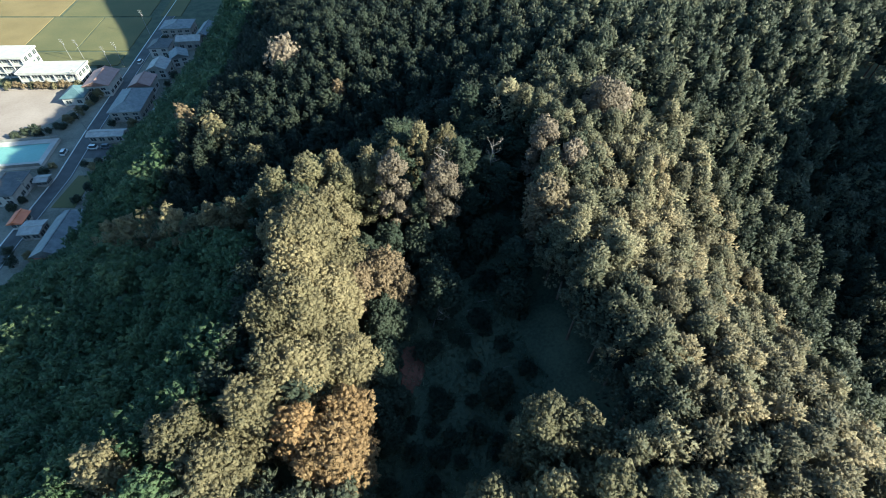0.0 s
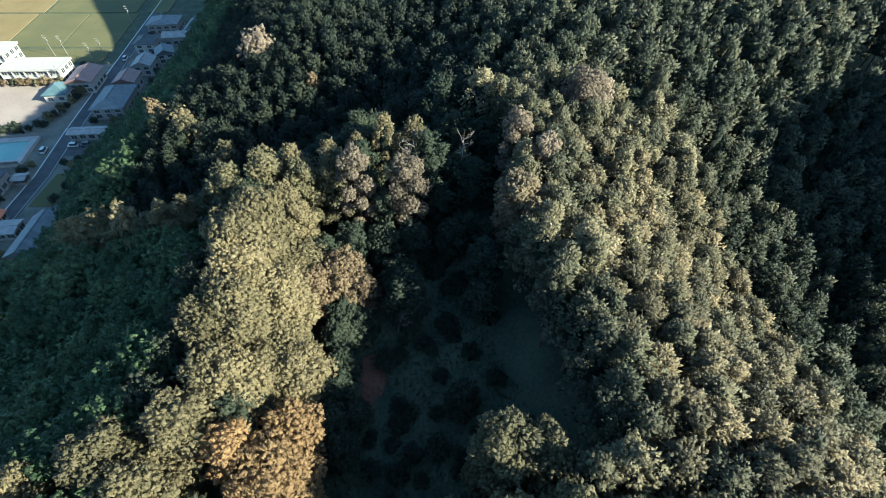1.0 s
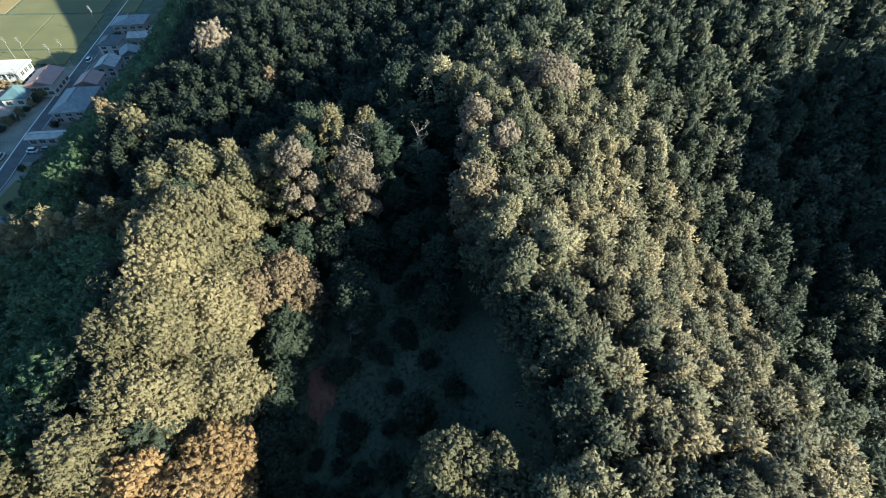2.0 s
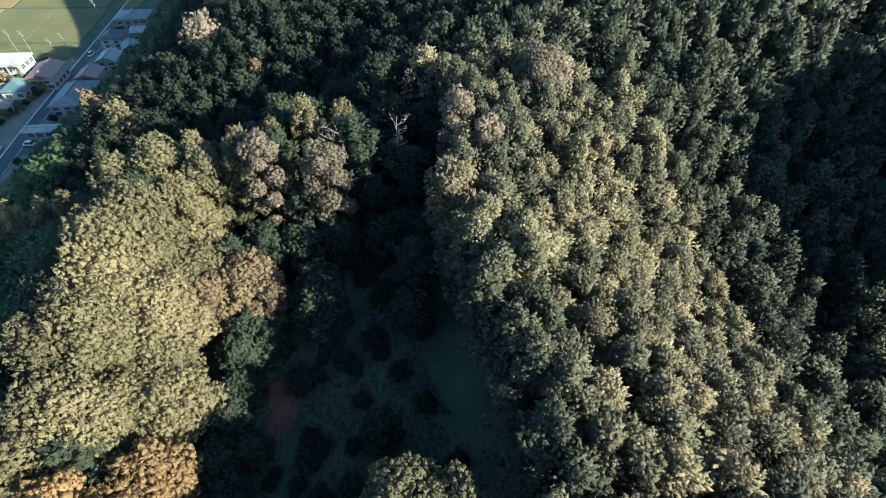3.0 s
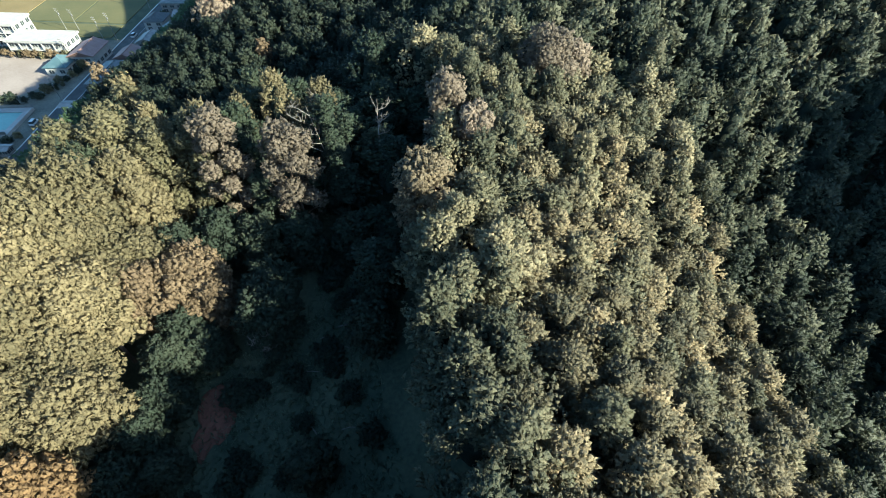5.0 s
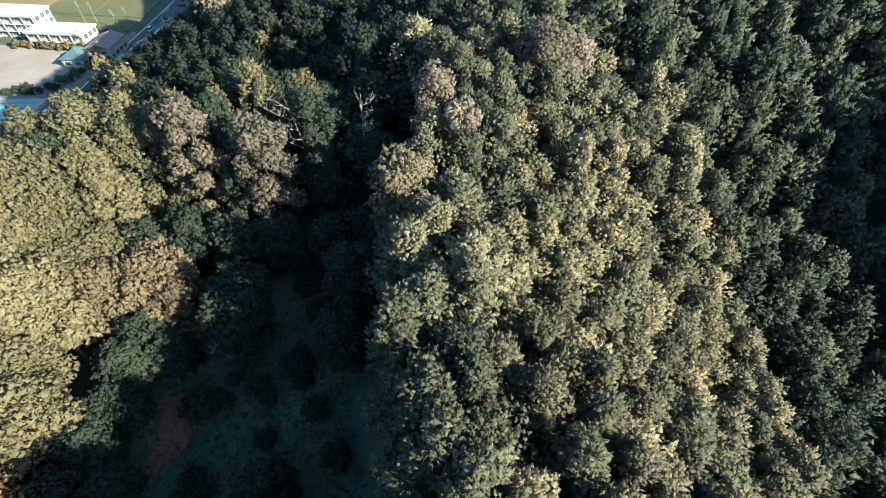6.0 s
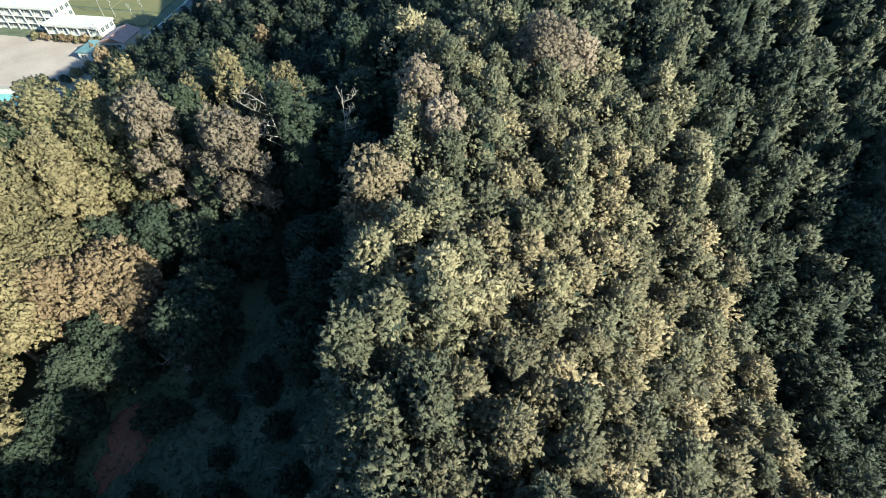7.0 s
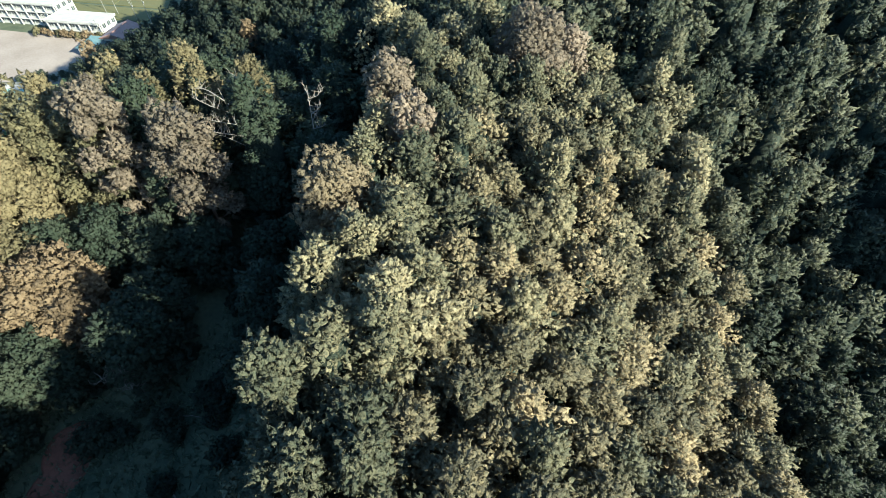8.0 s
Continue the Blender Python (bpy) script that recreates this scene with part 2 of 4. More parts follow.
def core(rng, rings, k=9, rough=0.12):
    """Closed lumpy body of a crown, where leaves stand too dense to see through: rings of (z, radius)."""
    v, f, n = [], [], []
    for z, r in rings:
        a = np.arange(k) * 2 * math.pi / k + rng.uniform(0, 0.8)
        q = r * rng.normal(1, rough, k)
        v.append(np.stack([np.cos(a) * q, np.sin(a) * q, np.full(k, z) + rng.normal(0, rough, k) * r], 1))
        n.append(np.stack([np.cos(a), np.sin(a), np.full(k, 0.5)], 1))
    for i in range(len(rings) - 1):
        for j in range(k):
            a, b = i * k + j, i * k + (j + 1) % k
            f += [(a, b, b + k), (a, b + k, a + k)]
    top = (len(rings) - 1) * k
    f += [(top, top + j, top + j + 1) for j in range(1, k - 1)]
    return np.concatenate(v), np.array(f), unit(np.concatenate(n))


def tufts(centre, axis, per, length, width, spread, rng):
    """Tufts of blades that fan out from each centre."""
    n = len(centre)
    c, a = np.repeat(centre, per, 0), np.repeat(axis, per, 0)
    way = unit(a * 0.7 + rng.normal(size=(n * per, 3)) * spread)
    ln = length * rng.uniform(0.6, 1.25, n * per)
    c = c + rng.normal(size=c.shape) * length * 0.16
    return sprays(c, way, ln, width * rng.uniform(0.7, 1.3, n * per), rng, unit(rng.normal(size=(n * per, 3))))


def shoots(centre, out, lead, per, size, rng, wide=0.5):
    """Leafy shoots on the skin of a crown: ragged, bent plumes with a few frayed sprays at their rims."""
    n, k = len(centre), 5 if per > 5 else 4
    way = unit(out * 0.75 + lead * 0.6 + rng.normal(size=(n, 3)) * 0.28)
    big = size * rng.uniform(0.6, 1.35, n)
    u = unit(np.cross(way, rng.normal(size=(n, 3))))
    w = np.cross(way, u)
    turn = (np.arange(k)[None] + rng.uniform(-0.35, 0.35, (n, k))) * 2 * math.pi / k
    radial = u[:, None] * np.cos(turn)[..., None] + w[:, None] * np.sin(turn)[..., None]
    q = (big * wide * 1.3)[:, None] * rng.uniform(0.6, 1.4, (n, k))
    low = centre[:, None] + radial * q[..., None] + way[:, None] * (big[:, None] * rng.uniform(-0.5, 0.1, (n, k)))[..., None]
    tip = centre + way * (big * rng.uniform(0.6, 1.45, n))[:, None] + u * (big * rng.uniform(-0.3, 0.3, n))[:, None]
    v = np.concatenate([low, tip[:, None]], 1)
    nrm = unit(np.concatenate([radial * 1.0 + out[:, None] * 0.42, (way * 0.6 + out * 0.6)[:, None]], 1) + rng.normal(size=(n, k + 1, 3)) * 0.2)
    f = np.array([(i, (i + 1) % k, k) for i in range(k)])
    body = v.reshape(-1, 3), (np.arange(n)[:, None, None] * (k + 1) + f[None]).reshape(-1, 3), nrm.reshape(-1, 3)
    more = per - k
    if more < 1:
        return body
    m = n * more
    c, o, r, y = (np.repeat(p, more, 0) for p in (centre, out, big, way))
    d = unit(np.cross(y, rng.normal(size=(m, 3))))
    go = unit(d + y * rng.uniform(0.3, 1.3, (m, 1)))
    blade = sprays(c + d * (r * 0.3)[:, None], go, r * rng.uniform(0.6, 1.1, m), r * rng.uniform(0.3, 0.5, m), rng, o)
    return join([body, blade + (np.repeat(unit(o + d * 0.8), 3, 0),)])


def lobes_of(rng, at, lead, radius, long, each, wrap=1.45):
    """Shoots over the outer side of swollen boughs."""
    n = len(at)
    k = np.arange(each)
    up = 1 - wrap * (k + 0.5) / each
    flat = np.sqrt(np.clip(1 - up * up, 0, 1))
    u = unit(np.cross(lead, rng.normal(size=(n, 3))))
    w = np.cross(lead, u)
    a = k[None] * 2.39996 + rng.uniform(0, 6.3, (n, 1))
    d = lead[:, None] * up[None, :, None] + u[:, None] * (np.cos(a) * flat)[..., None] + w[:, None] * (np.sin(a) * flat)[..., None]
    c = at[:, None] + (d + lead[:, None] * (np.maximum(up, 0) * (long - 1))[None, :, None]) * (radius[:, None, None] * rng.uniform(0.8, 1.12, (n, each, 1)))
    return c.reshape(-1, 3), unit(d.reshape(-1, 3) + rng.normal(size=(n * each, 3)) * 0.15), np.repeat(lead, each, 0)


def conifer_crown(rng, h, r, boughs, each, per, size, foot=0.25, blunt=1.5, wide=0.5):
    """Crown of a cedar or cypress: swollen upswept boughs round the stem, each clad in shoots."""
    i = np.arange(boughs)
    s = np.clip((i + rng.uniform(0, 1, boughs)) / boughs, 0, 1) ** 0.72
    ang = i * 2.39996 + rng.normal(0, 0.3, boughs)
    rad = r * np.power(np.clip(1 - s ** blunt, 0, 1), 0.75) * rng.normal(0.86, 0.21, boughs) + 0.03
    out = np.stack([np.cos(ang), np.sin(ang), np.zeros(boughs)], 1)
    at = out * rad[:, None] + np.array([0, 0, 1.0]) * (h * (foot + (0.97 - foot) * s))[:, None]
    lead = unit(out * (1.0 - 0.55 * s)[:, None] + np.array([0, 0, 1.0]) * (0.42 + 0.75 * s ** 2)[:, None])
    radius = r * 0.27 * rng.uniform(0.7, 1.35, boughs) * (1.08 - 0.3 * s)
    c, o, d = lobes_of(rng, at, lead, radius, 1.85, each)
    axis = unit(np.stack([c[:, 0], c[:, 1], np.full(len(c), r * 0.45)], 1))
    leaves = shoots(c, unit(o + axis * 0.25), d, per, size, rng, wide)
    # this core takes the near-black colour in place of shaded gaps
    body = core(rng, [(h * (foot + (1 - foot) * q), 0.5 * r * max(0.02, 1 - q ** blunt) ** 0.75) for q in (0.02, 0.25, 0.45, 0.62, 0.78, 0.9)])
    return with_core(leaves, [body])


def round_crown(rng, h, r, n, per, size, depth=0.62, lobes=9, wide=0.7):
    """Crown of a broad-leaved tree: overlapping boughs from the top down, each a dome of shoots."""
    k = np.arange(lobes)
    u = (k + 0.5) / lobes
    dome = r * rng.uniform(0.3, 0.46, lobes)
    la = k * 2.4 + rng.uniform(0, 6)
    lr = r * 0.68 * np.sqrt(np.clip(1 - (1.0 - u * 1.45) ** 2, 0.02, 1)) * rng.uniform(0.85, 1.12, lobes)
    lc = np.stack([np.cos(la) * lr, np.sin(la) * lr, h - dome * 1.1 - u ** 1.25 * max(0.1, depth * h - r * 0.9)], 1)
    lead = unit(np.stack([lc[:, 0], lc[:, 1], np.full(lobes, r * 0.6)], 1))
    each = max(4, n // lobes)
    c, o, d = lobes_of(rng, lc, lead, dome, 1.25, each, 1.6)
    gap = np.linalg.norm(c[:, None, :] - lc[None], axis=-1) / dome[None]
    keep = gap.min(1) > 0.72
    c, o, d = c[keep], o[keep], d[keep]
    leaves = shoots(c, unit(o + d * 0.3 + np.array([0, 0, 0.1])), d * 0.6, per, size, rng, wide)
    bodies = []
    for p, q in zip(lc, dome):
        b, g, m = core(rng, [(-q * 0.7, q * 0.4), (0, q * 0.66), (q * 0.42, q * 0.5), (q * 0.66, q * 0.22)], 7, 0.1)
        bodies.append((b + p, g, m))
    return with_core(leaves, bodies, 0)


def tube(points, radii, sides=6):
    """A tapered limb along points."""
    p, v, f = [Vector(q) for q in points], [], []
    for i, c in enumerate(p):
        d = (p[min(i + 1, len(p) - 1)] - p[max(i - 1, 0)]).normalized()
        a = d.orthogonal().normalized()
        b = d.cross(a)
        for k in range(sides):
            t = 2 * math.pi * k / sides
            v.append(c + (a * math.cos(t) + b * math.sin(t)) * radii[i])
    for i in range(len(p) - 1):
        for k in range(sides):
            q, k2 = i * sides, (k + 1) % sides
            f += [(q + k, q + k2, q + sides + k2), (q + k, q + sides + k2, q + sides + k)]
    return np.array([tuple(c) for c in v]), np.array(f)


def trunk_mesh(rng, h, limbs, spread, girth, top=0.9, start=0.35):
    """A tapered trunk, a little bent, with limbs that rise into the crown."""
    bend = rng.normal(0, 0.02 * h, 2)
    spine = [(bend[0] * t * t, bend[1] * t * t, -0.5 + (h * top + 0.5) * t) for t in (0, 0.08, 0.3, 0.6, 1.0)]
    out = [tube(spine, [girth * 1.5, girth, girth * 0.8, girth * 0.5, girth * 0.12], 7)]
    for k in range(limbs):
        t = start + (0.85 - start) * k / max(1, limbs - 1)
        a = k * 2.4 + rng.uniform(-0.4, 0.4)
        s = spread * rng.uniform(0.6, 1.0) * (1.15 - t * 0.6)
        z = h * top * t
        x, y = bend * t * t
        out.append(tube([(x, y, z), (x + math.cos(a) * s * 0.5, y + math.sin(a) * s * 0.5, z + s * 0.35), (x + math.cos(a) * s, y + math.sin(a) * s, z + s * 0.8)],
                        [girth * 0.4 * (1 - t * 0.5), girth * 0.25, girth * 0.06], 5))
    return join(out)


def tree_kind(name, crown, trunk, leaf, label, category="tree", group=""):
    """One tree as a thing: trunk and crown under an empty at its foot."""
    root = new(name)
    tagged(root, label, category, group)
    new("trunk", raw_mesh(name + " trunk", *trunk, ["bark"])).parent = root
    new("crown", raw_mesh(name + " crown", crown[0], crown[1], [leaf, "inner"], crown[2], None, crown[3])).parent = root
    return root


def stand(x, y, scale=1.0, turn=0.0, tall=1.0, sink=0.15, z=None):
    """Pose of a tree that grows at x, y."""
    g = land(x, y) if z is None else z
    return Matrix.Translation((x, y, g - sink)) @ Matrix.Rotation(turn, 4, "Z") @ Matrix.Diagonal((scale, scale, scale * tall, 1))


def inside(x, y, poly):
    r = False
    for (x1, y1), (x2, y2) in zip(poly, poly[1:] + poly[:1]):
        if (y1 > y) != (y2 > y) and x < (x2 - x1) * (y - y1) / (y2 - y1) + x1:
            r = not r
    return r


CLEARING = [(-7.5, 11), (-7.6, 21), (-7.8, 25), (-8, 29), (-2.5, 33), (1, 36), (2.2, 44), (2.5, 53), (5.5, 53), (7, 44), (7.5, 36), (10, 28), (13, 22), (13.5, 16), (9, 12.2), (6, 12.5), (1, 11)]
GROVE = [(-8.9, 19), (-8.4, 21), (-8.5, 25), (-9, 30), (-10, 34), (-11.5, 37), (-14, 39), (-18, 38), (-18, 30), (-17, 24), (-15, 20)]
NEAR = [(10, 8), (40, 8), (44, 34), (40, 50), (34, 63), (-20, 63), (-22, 39.5), (-15, 40), (-9, 38), (-4.5, 36.5), (-1, 39), (1.5, 43), (3, 46), (6.5, 44), (10.6, 36), (14.4, 28), (16.8, 21), (16, 15), (10, 11.5)]
RAVINE = [(2.5, 37), (9.5, 37), (11, 44), (12.5, 50), (12, 57), (6, 63), (-1, 60), (2, 52)]
GLADE = [(67.5, 74), (73, 71.5), (77, 76), (71, 80)]


# houses below the hill: x, y, width, depth, eaves, rise of the roof, turn
EDGE_Y = (60, 80, 86, 97, 108, 118, 128, 135, 160, 180, 213, 262)
EDGE_X = (-118, -108, -103, -100, -101, -111, -110, -104, -101, -101, -101, -112)      # where the woods end above the village
HOUSES = ((-114, 98, 9.4, 16, 4.0, 2.6, 3), (-146, 121, 11.5, 12, 4.5, 1.2, 6), (-133.2, 107, 3.6, 5, 2.6, 1.0, 6), (-126, 173, 11.5, 17, 4.6, 2.4, 6),
          (-127.5, 188, 8, 8.5, 4.8, 1.8, 6), (-126.5, 202.5, 7.5, 8.5, 4.6, 1.8, 6), (-121.5, 212.5, 7, 7, 4.6, 1.8, 25), (-134, 223, 8.6, 8.6, 4.6, 2.0, 6),
          (-123, 230, 10.5, 6, 4.2, 1.4, 6), (-133.5, 244, 14, 10, 5.0, 1.6, 6), (-119, 241, 4.5, 14, 4.0, 1.2, 2), (-146, 190, 9.6, 13, 5.0, 1.8, 6))
SHEDS = ((-126, 102.5, 5.5, 5.2, 3.0, 0.5, 6), (-137, 126.5, 3.6, 3, 2.4, 0.4, 6), (-127, 152.5, 12.5, 3.8, 3.0, 0.6, 4), (-112.5, 172, 5.6, 10, 3.2, 0.9, 0), (-115, 108.6, 9.0, 3.0, 2.8, 0.5, 3))


def built(x, y, margin=2.5):
    """A house or shed stands here."""
    return any(abs(x - a) < w / 2 + margin and abs(y - b) < d / 2 + margin for a, b, w, d, *_ in HOUSES + SHEDS)


def scatter(x0, x1, y0, y1, gap, rng, stray=0.36):
    """Uneven planting on a jittered lattice with staggered rows."""
    pts = []
    row = 0
    y = y0
    while y < y1:
        x = x0 + (row % 2) * gap * 0.5
        while x < x1:
            pts.append((x + rng.uniform(-stray, stray) * gap, y + rng.uniform(-stray, stray) * gap))
            x += gap
        y += gap * 0.87
        row += 1
    return pts


def seen(x, y):
    """The part of the hills that lies open to the valley's air."""
    reach = 0.93 * (0.67 * y + 0.743 * (99 - land(x, y)))
    return 3 <= y and -reach - 4 < x < reach + 7



# single trees that stand out: x, y, height of the top, reach of the crown
BUFF = ((12.2, 41.0, 73.6, 2.6),)
PALE = ((-6.0, 44.3, 74.2, 2.0), (-0.1, 44.3, 73.2, 2.3), (22.3, 59.2, 75.4, 3.1), (15.6, 46.6, 74.4, 1.7), (13.0, 51.0, 74.6, 2.1), (-35, 102, 62, 4.2), (25.5, 61.5, 73.0, 1.7))
AUTUMN = ((-7.0, 35.2, 66.8, 2.9), (-9.6, 33.2, 67.2, 2.1), (-4.6, 34.0, 65.0, 1.4), (-21, 88, 59.6, 1.5), (-57, 92, 52, 2.0))
RUST = ((-12.4, 15.6, 69.9, 2.3),)
TAN = ((-9.6, 14.2, 68.8, 3.5), (-8.9, 18.4, 67.2, 2.4))
OAK = ((8.6, 15.4, 71.4, 2.9), (11.4, 15.0, 70.8, 2.6), (4.2, 9.8, 69.6, 2.4), (8.6, 10.0, 71.0, 2.5), (12.6, 10.4, 72.2, 2.4), (-16.3, 45.5, 73.0, 2.4), (-12.0, 45.0, 72.0, 2.3), (-8.2, 45.6, 73.0, 2.2), (-20.3, 44, 72.2, 2.3),
       (-36, 75, 53, 2.6), (-47, 84.5, 52.2, 2.7), (-43.5, 83, 51.5, 2.3), (-33, 44.5, 64.0, 2.2))
BRIGHT = ((-12.0, 40.2, 70.0, 1.9), (-13.5, 41.4, 71.5, 2.2), (-16.2, 17.0, 71.5, 2.9), (-21.5, 14.5, 71.0, 2.8), (-27.5, 12.5, 69.4, 2.3), (-18, 12.0, 70.6, 2.8), (-49, 87, 52.6, 2.8), (-26.0, 43.0, 68.2, 2.0), (-29.5, 43.6, 67.0, 1.9), (-58, 55, 48.8, 2.2), (-36.5, 45.8, 64.4, 1.9), (-41, 47.6, 62.4, 1.9), (-47, 50, 58.8, 1.7), (-52, 52, 55.8, 1.8))
CONES = ((-3.2, 51.3, 73.8, 1.9), (0.3, 53.6, 71.8, 1.8), (-6.6, 50.0, 71.6, 1.9), (-9.5, 48.4, 71.8, 2.0), (-13.5, 47.5, 72.2, 2.0), (-24.5, 46.4, 66.8, 1.9))
# shade-coloured trees; some are added only to fill dark gaps under crowns
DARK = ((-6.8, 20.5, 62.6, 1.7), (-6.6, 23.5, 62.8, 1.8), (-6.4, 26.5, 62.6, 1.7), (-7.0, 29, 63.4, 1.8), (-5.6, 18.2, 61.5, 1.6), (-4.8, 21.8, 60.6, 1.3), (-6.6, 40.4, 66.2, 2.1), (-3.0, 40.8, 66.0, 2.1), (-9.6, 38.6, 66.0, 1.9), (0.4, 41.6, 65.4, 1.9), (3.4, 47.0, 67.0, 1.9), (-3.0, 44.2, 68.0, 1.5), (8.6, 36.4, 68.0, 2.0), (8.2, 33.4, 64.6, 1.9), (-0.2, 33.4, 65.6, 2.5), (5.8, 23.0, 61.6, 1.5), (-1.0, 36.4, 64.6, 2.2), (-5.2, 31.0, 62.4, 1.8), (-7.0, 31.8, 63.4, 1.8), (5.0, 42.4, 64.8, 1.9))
SINGLE = BUFF + PALE + AUTUMN + TAN + RUST + OAK + BRIGHT + CONES + DARK


def free(x, y, share=0.75):
    """No single tree stands here."""
    return all(math.hypot(x - a, y - b) > share * r + 0.7 for a, b, _, r in SINGLE)


rng = np.random.default_rng(5)
conifers = []
for k in range(7):
    h, r = 12.5, (1.95, 2.2, 1.8, 2.3, 2.05, 1.75, 2.15)[k]
    crown = conifer_crown(rng, h, r, 36, 22, 6, 0.27, 0.36 + 0.02 * k, (1.8, 2.2, 1.6, 2.5, 1.9, 1.6, 2.1)[k])
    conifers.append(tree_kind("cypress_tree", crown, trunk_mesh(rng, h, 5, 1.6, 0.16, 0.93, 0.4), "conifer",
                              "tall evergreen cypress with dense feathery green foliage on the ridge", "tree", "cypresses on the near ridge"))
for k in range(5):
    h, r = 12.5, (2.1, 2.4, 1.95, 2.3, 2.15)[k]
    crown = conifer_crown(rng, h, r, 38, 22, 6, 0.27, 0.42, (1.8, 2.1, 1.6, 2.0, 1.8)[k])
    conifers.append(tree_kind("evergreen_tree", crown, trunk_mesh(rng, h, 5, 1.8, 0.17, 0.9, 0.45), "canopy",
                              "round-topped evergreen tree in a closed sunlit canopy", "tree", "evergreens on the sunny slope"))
for k in range(5):
    h, r = 12.5, (2.1, 2.35, 1.9, 2.5, 2.2)[k]
    crown = conifer_crown(rng, h, r, 28, 16, 6, 0.32, 0.34 + 0.02 * k, (1.4, 1.7, 1.3, 1.9, 1.5)[k])
    conifers.append(tree_kind("cedar_tree", crown, trunk_mesh(rng, h, 5, 1.6, 0.16, 0.93, 0.4), "cedar",
                              "tall cedar with a pointed crown behind the ridge, green darkened for shade", "tree", "cedars behind the ridge"))
first = [True] * 17
near_count = 0
for x, y in scatter(-22, 46, 8, 66, 3.0, rng, 0.27):
    if not inside(x, y, NEAR) or inside(x, y, CLEARING) or inside(x, y, GROVE) or not free(x, y) or near_count >= 300 or (-11 < x < 3 and y < 46):
        continue
    # lightened canopy leaves go where the slope should look sunlit
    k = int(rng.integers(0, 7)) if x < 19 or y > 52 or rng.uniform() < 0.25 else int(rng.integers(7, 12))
    # shade-darkened cedars fill the ravine and the ground behind the crest
    if x < 9 or y > 64 + rng.uniform(-3, 3) or inside(x, y, RAVINE):
        k = int(rng.integers(12, 17))
    wide = rng.uniform(0.95, 1.15)
    high = rng.uniform(1.0, 1.06) if 10 < x < 18 and y < 36 else rng.uniform(0.92, 1.0) if x > 10 and y < 44 else rng.uniform(0.88, 1.06)
    if inside(x, y, RAVINE):
        high *= 0.52 if y < 46 else 0.68
    m = stand(x, y, wide, rng.uniform(0, 6.3), high / wide)
    near_count += 1
    if first[k]:
        conifers[k].matrix_basis, first[k] = m, False
    else:
        copy_thing(conifers[k], m)

# the rest of the woods, joined
fr = np.random.default_rng(11)
mid_kinds = [conifer_crown(fr, 12.5, r, 24, 12, 5, 0.4, 0.4, b, 0.5) for r, b in ((2.2, 2.0), (2.5, 2.4), (2.1, 1.7), (2.4, 2.1))]
far_kinds = [conifer_crown(fr, 12.0, r, 17, 9, 4, 0.54, 0.42, b, 0.5) for r, b in ((2.3, 1.9), (2.6, 2.3), (2.1, 1.6))]
leaf_kinds = [round_crown(fr, 12.0, r, 180, 5, 0.42, 0.5, 13) for r in (2.5, 2.9, 2.3, 2.7)]
low_kinds = [round_crown(fr, 12.5, r, 70, 4, 0.62, 0.5, 8) for r in (2.7, 3.1, 2.5)]
stem = tube([(0, 0, -0.5), (0, 0, 5), (0, 0, 10)], [0.2, 0.15, 0.05], 4)
stem_out = unit(stem[0] * np.array([1, 1, 0]))
woods = {"forest": [], "evergreen": [], "plantation": []}
for x, y in scatter(-120, 108, -6, 250, 3.7, fr):
    if not seen(x, y) or inside(x, y, NEAR) or inside(x, y, CLEARING) or inside(x, y, GROVE) or inside(x, y, GLADE) or not free(x, y) or (-9 < x < 18 and 12 < y < 47):
        continue
    g = land(x, y)
    if x < np.interp(y, EDGE_Y, EDGE_X) or built(x, y, 0.5) or y > (107 - g - 12) / math.tan(radians(20.0)) + 8:
        continue
    away = math.hypot(x - 10, y)
    broad = x < -21 and y < 62 or (x < -60)
    kinds = (leaf_kinds if x > -56 and y < 56 else low_kinds) if broad else mid_kinds if away < 75 else far_kinds
    v, f, slots, nrm = kinds[int(fr.integers(0, len(kinds)))]
    s, t = fr.uniform(0.86, 1.1), fr.uniform(0, 6.3)
    tall = fr.uniform(0.88, 1.04) * (1.04 if x < -60 else 1.0)
    c, si = math.cos(t) * s, math.sin(t) * s
    for mesh, faces, slot, way in ((v, f, slots, nrm), (stem[0], stem[1], np.full(len(stem[1]), 2), stem_out)):
        w = np.stack([mesh[:, 0] * c - mesh[:, 1] * si + x, mesh[:, 0] * si + mesh[:, 1] * c + y, mesh[:, 2] * tall + g - 0.2], 1)
        way = np.stack([way[:, 0] * math.cos(t) - way[:, 1] * math.sin(t), way[:, 0] * math.sin(t) + way[:, 1] * math.cos(t), way[:, 2]], 1)
        # the shade-darkened plantation colour takes the slope behind the ridge
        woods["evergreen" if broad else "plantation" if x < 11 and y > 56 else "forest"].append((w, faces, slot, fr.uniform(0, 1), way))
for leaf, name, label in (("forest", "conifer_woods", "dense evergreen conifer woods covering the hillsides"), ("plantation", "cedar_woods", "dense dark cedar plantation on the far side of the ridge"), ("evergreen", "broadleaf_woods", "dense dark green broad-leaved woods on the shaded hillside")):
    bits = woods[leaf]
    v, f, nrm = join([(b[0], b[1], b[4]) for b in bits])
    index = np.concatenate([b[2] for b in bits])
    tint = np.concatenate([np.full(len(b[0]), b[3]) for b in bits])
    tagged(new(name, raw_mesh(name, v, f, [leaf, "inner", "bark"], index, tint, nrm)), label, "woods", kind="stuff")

# grove of yellow-green trees along the gully's sunny edge
gr = np.random.default_rng(23)
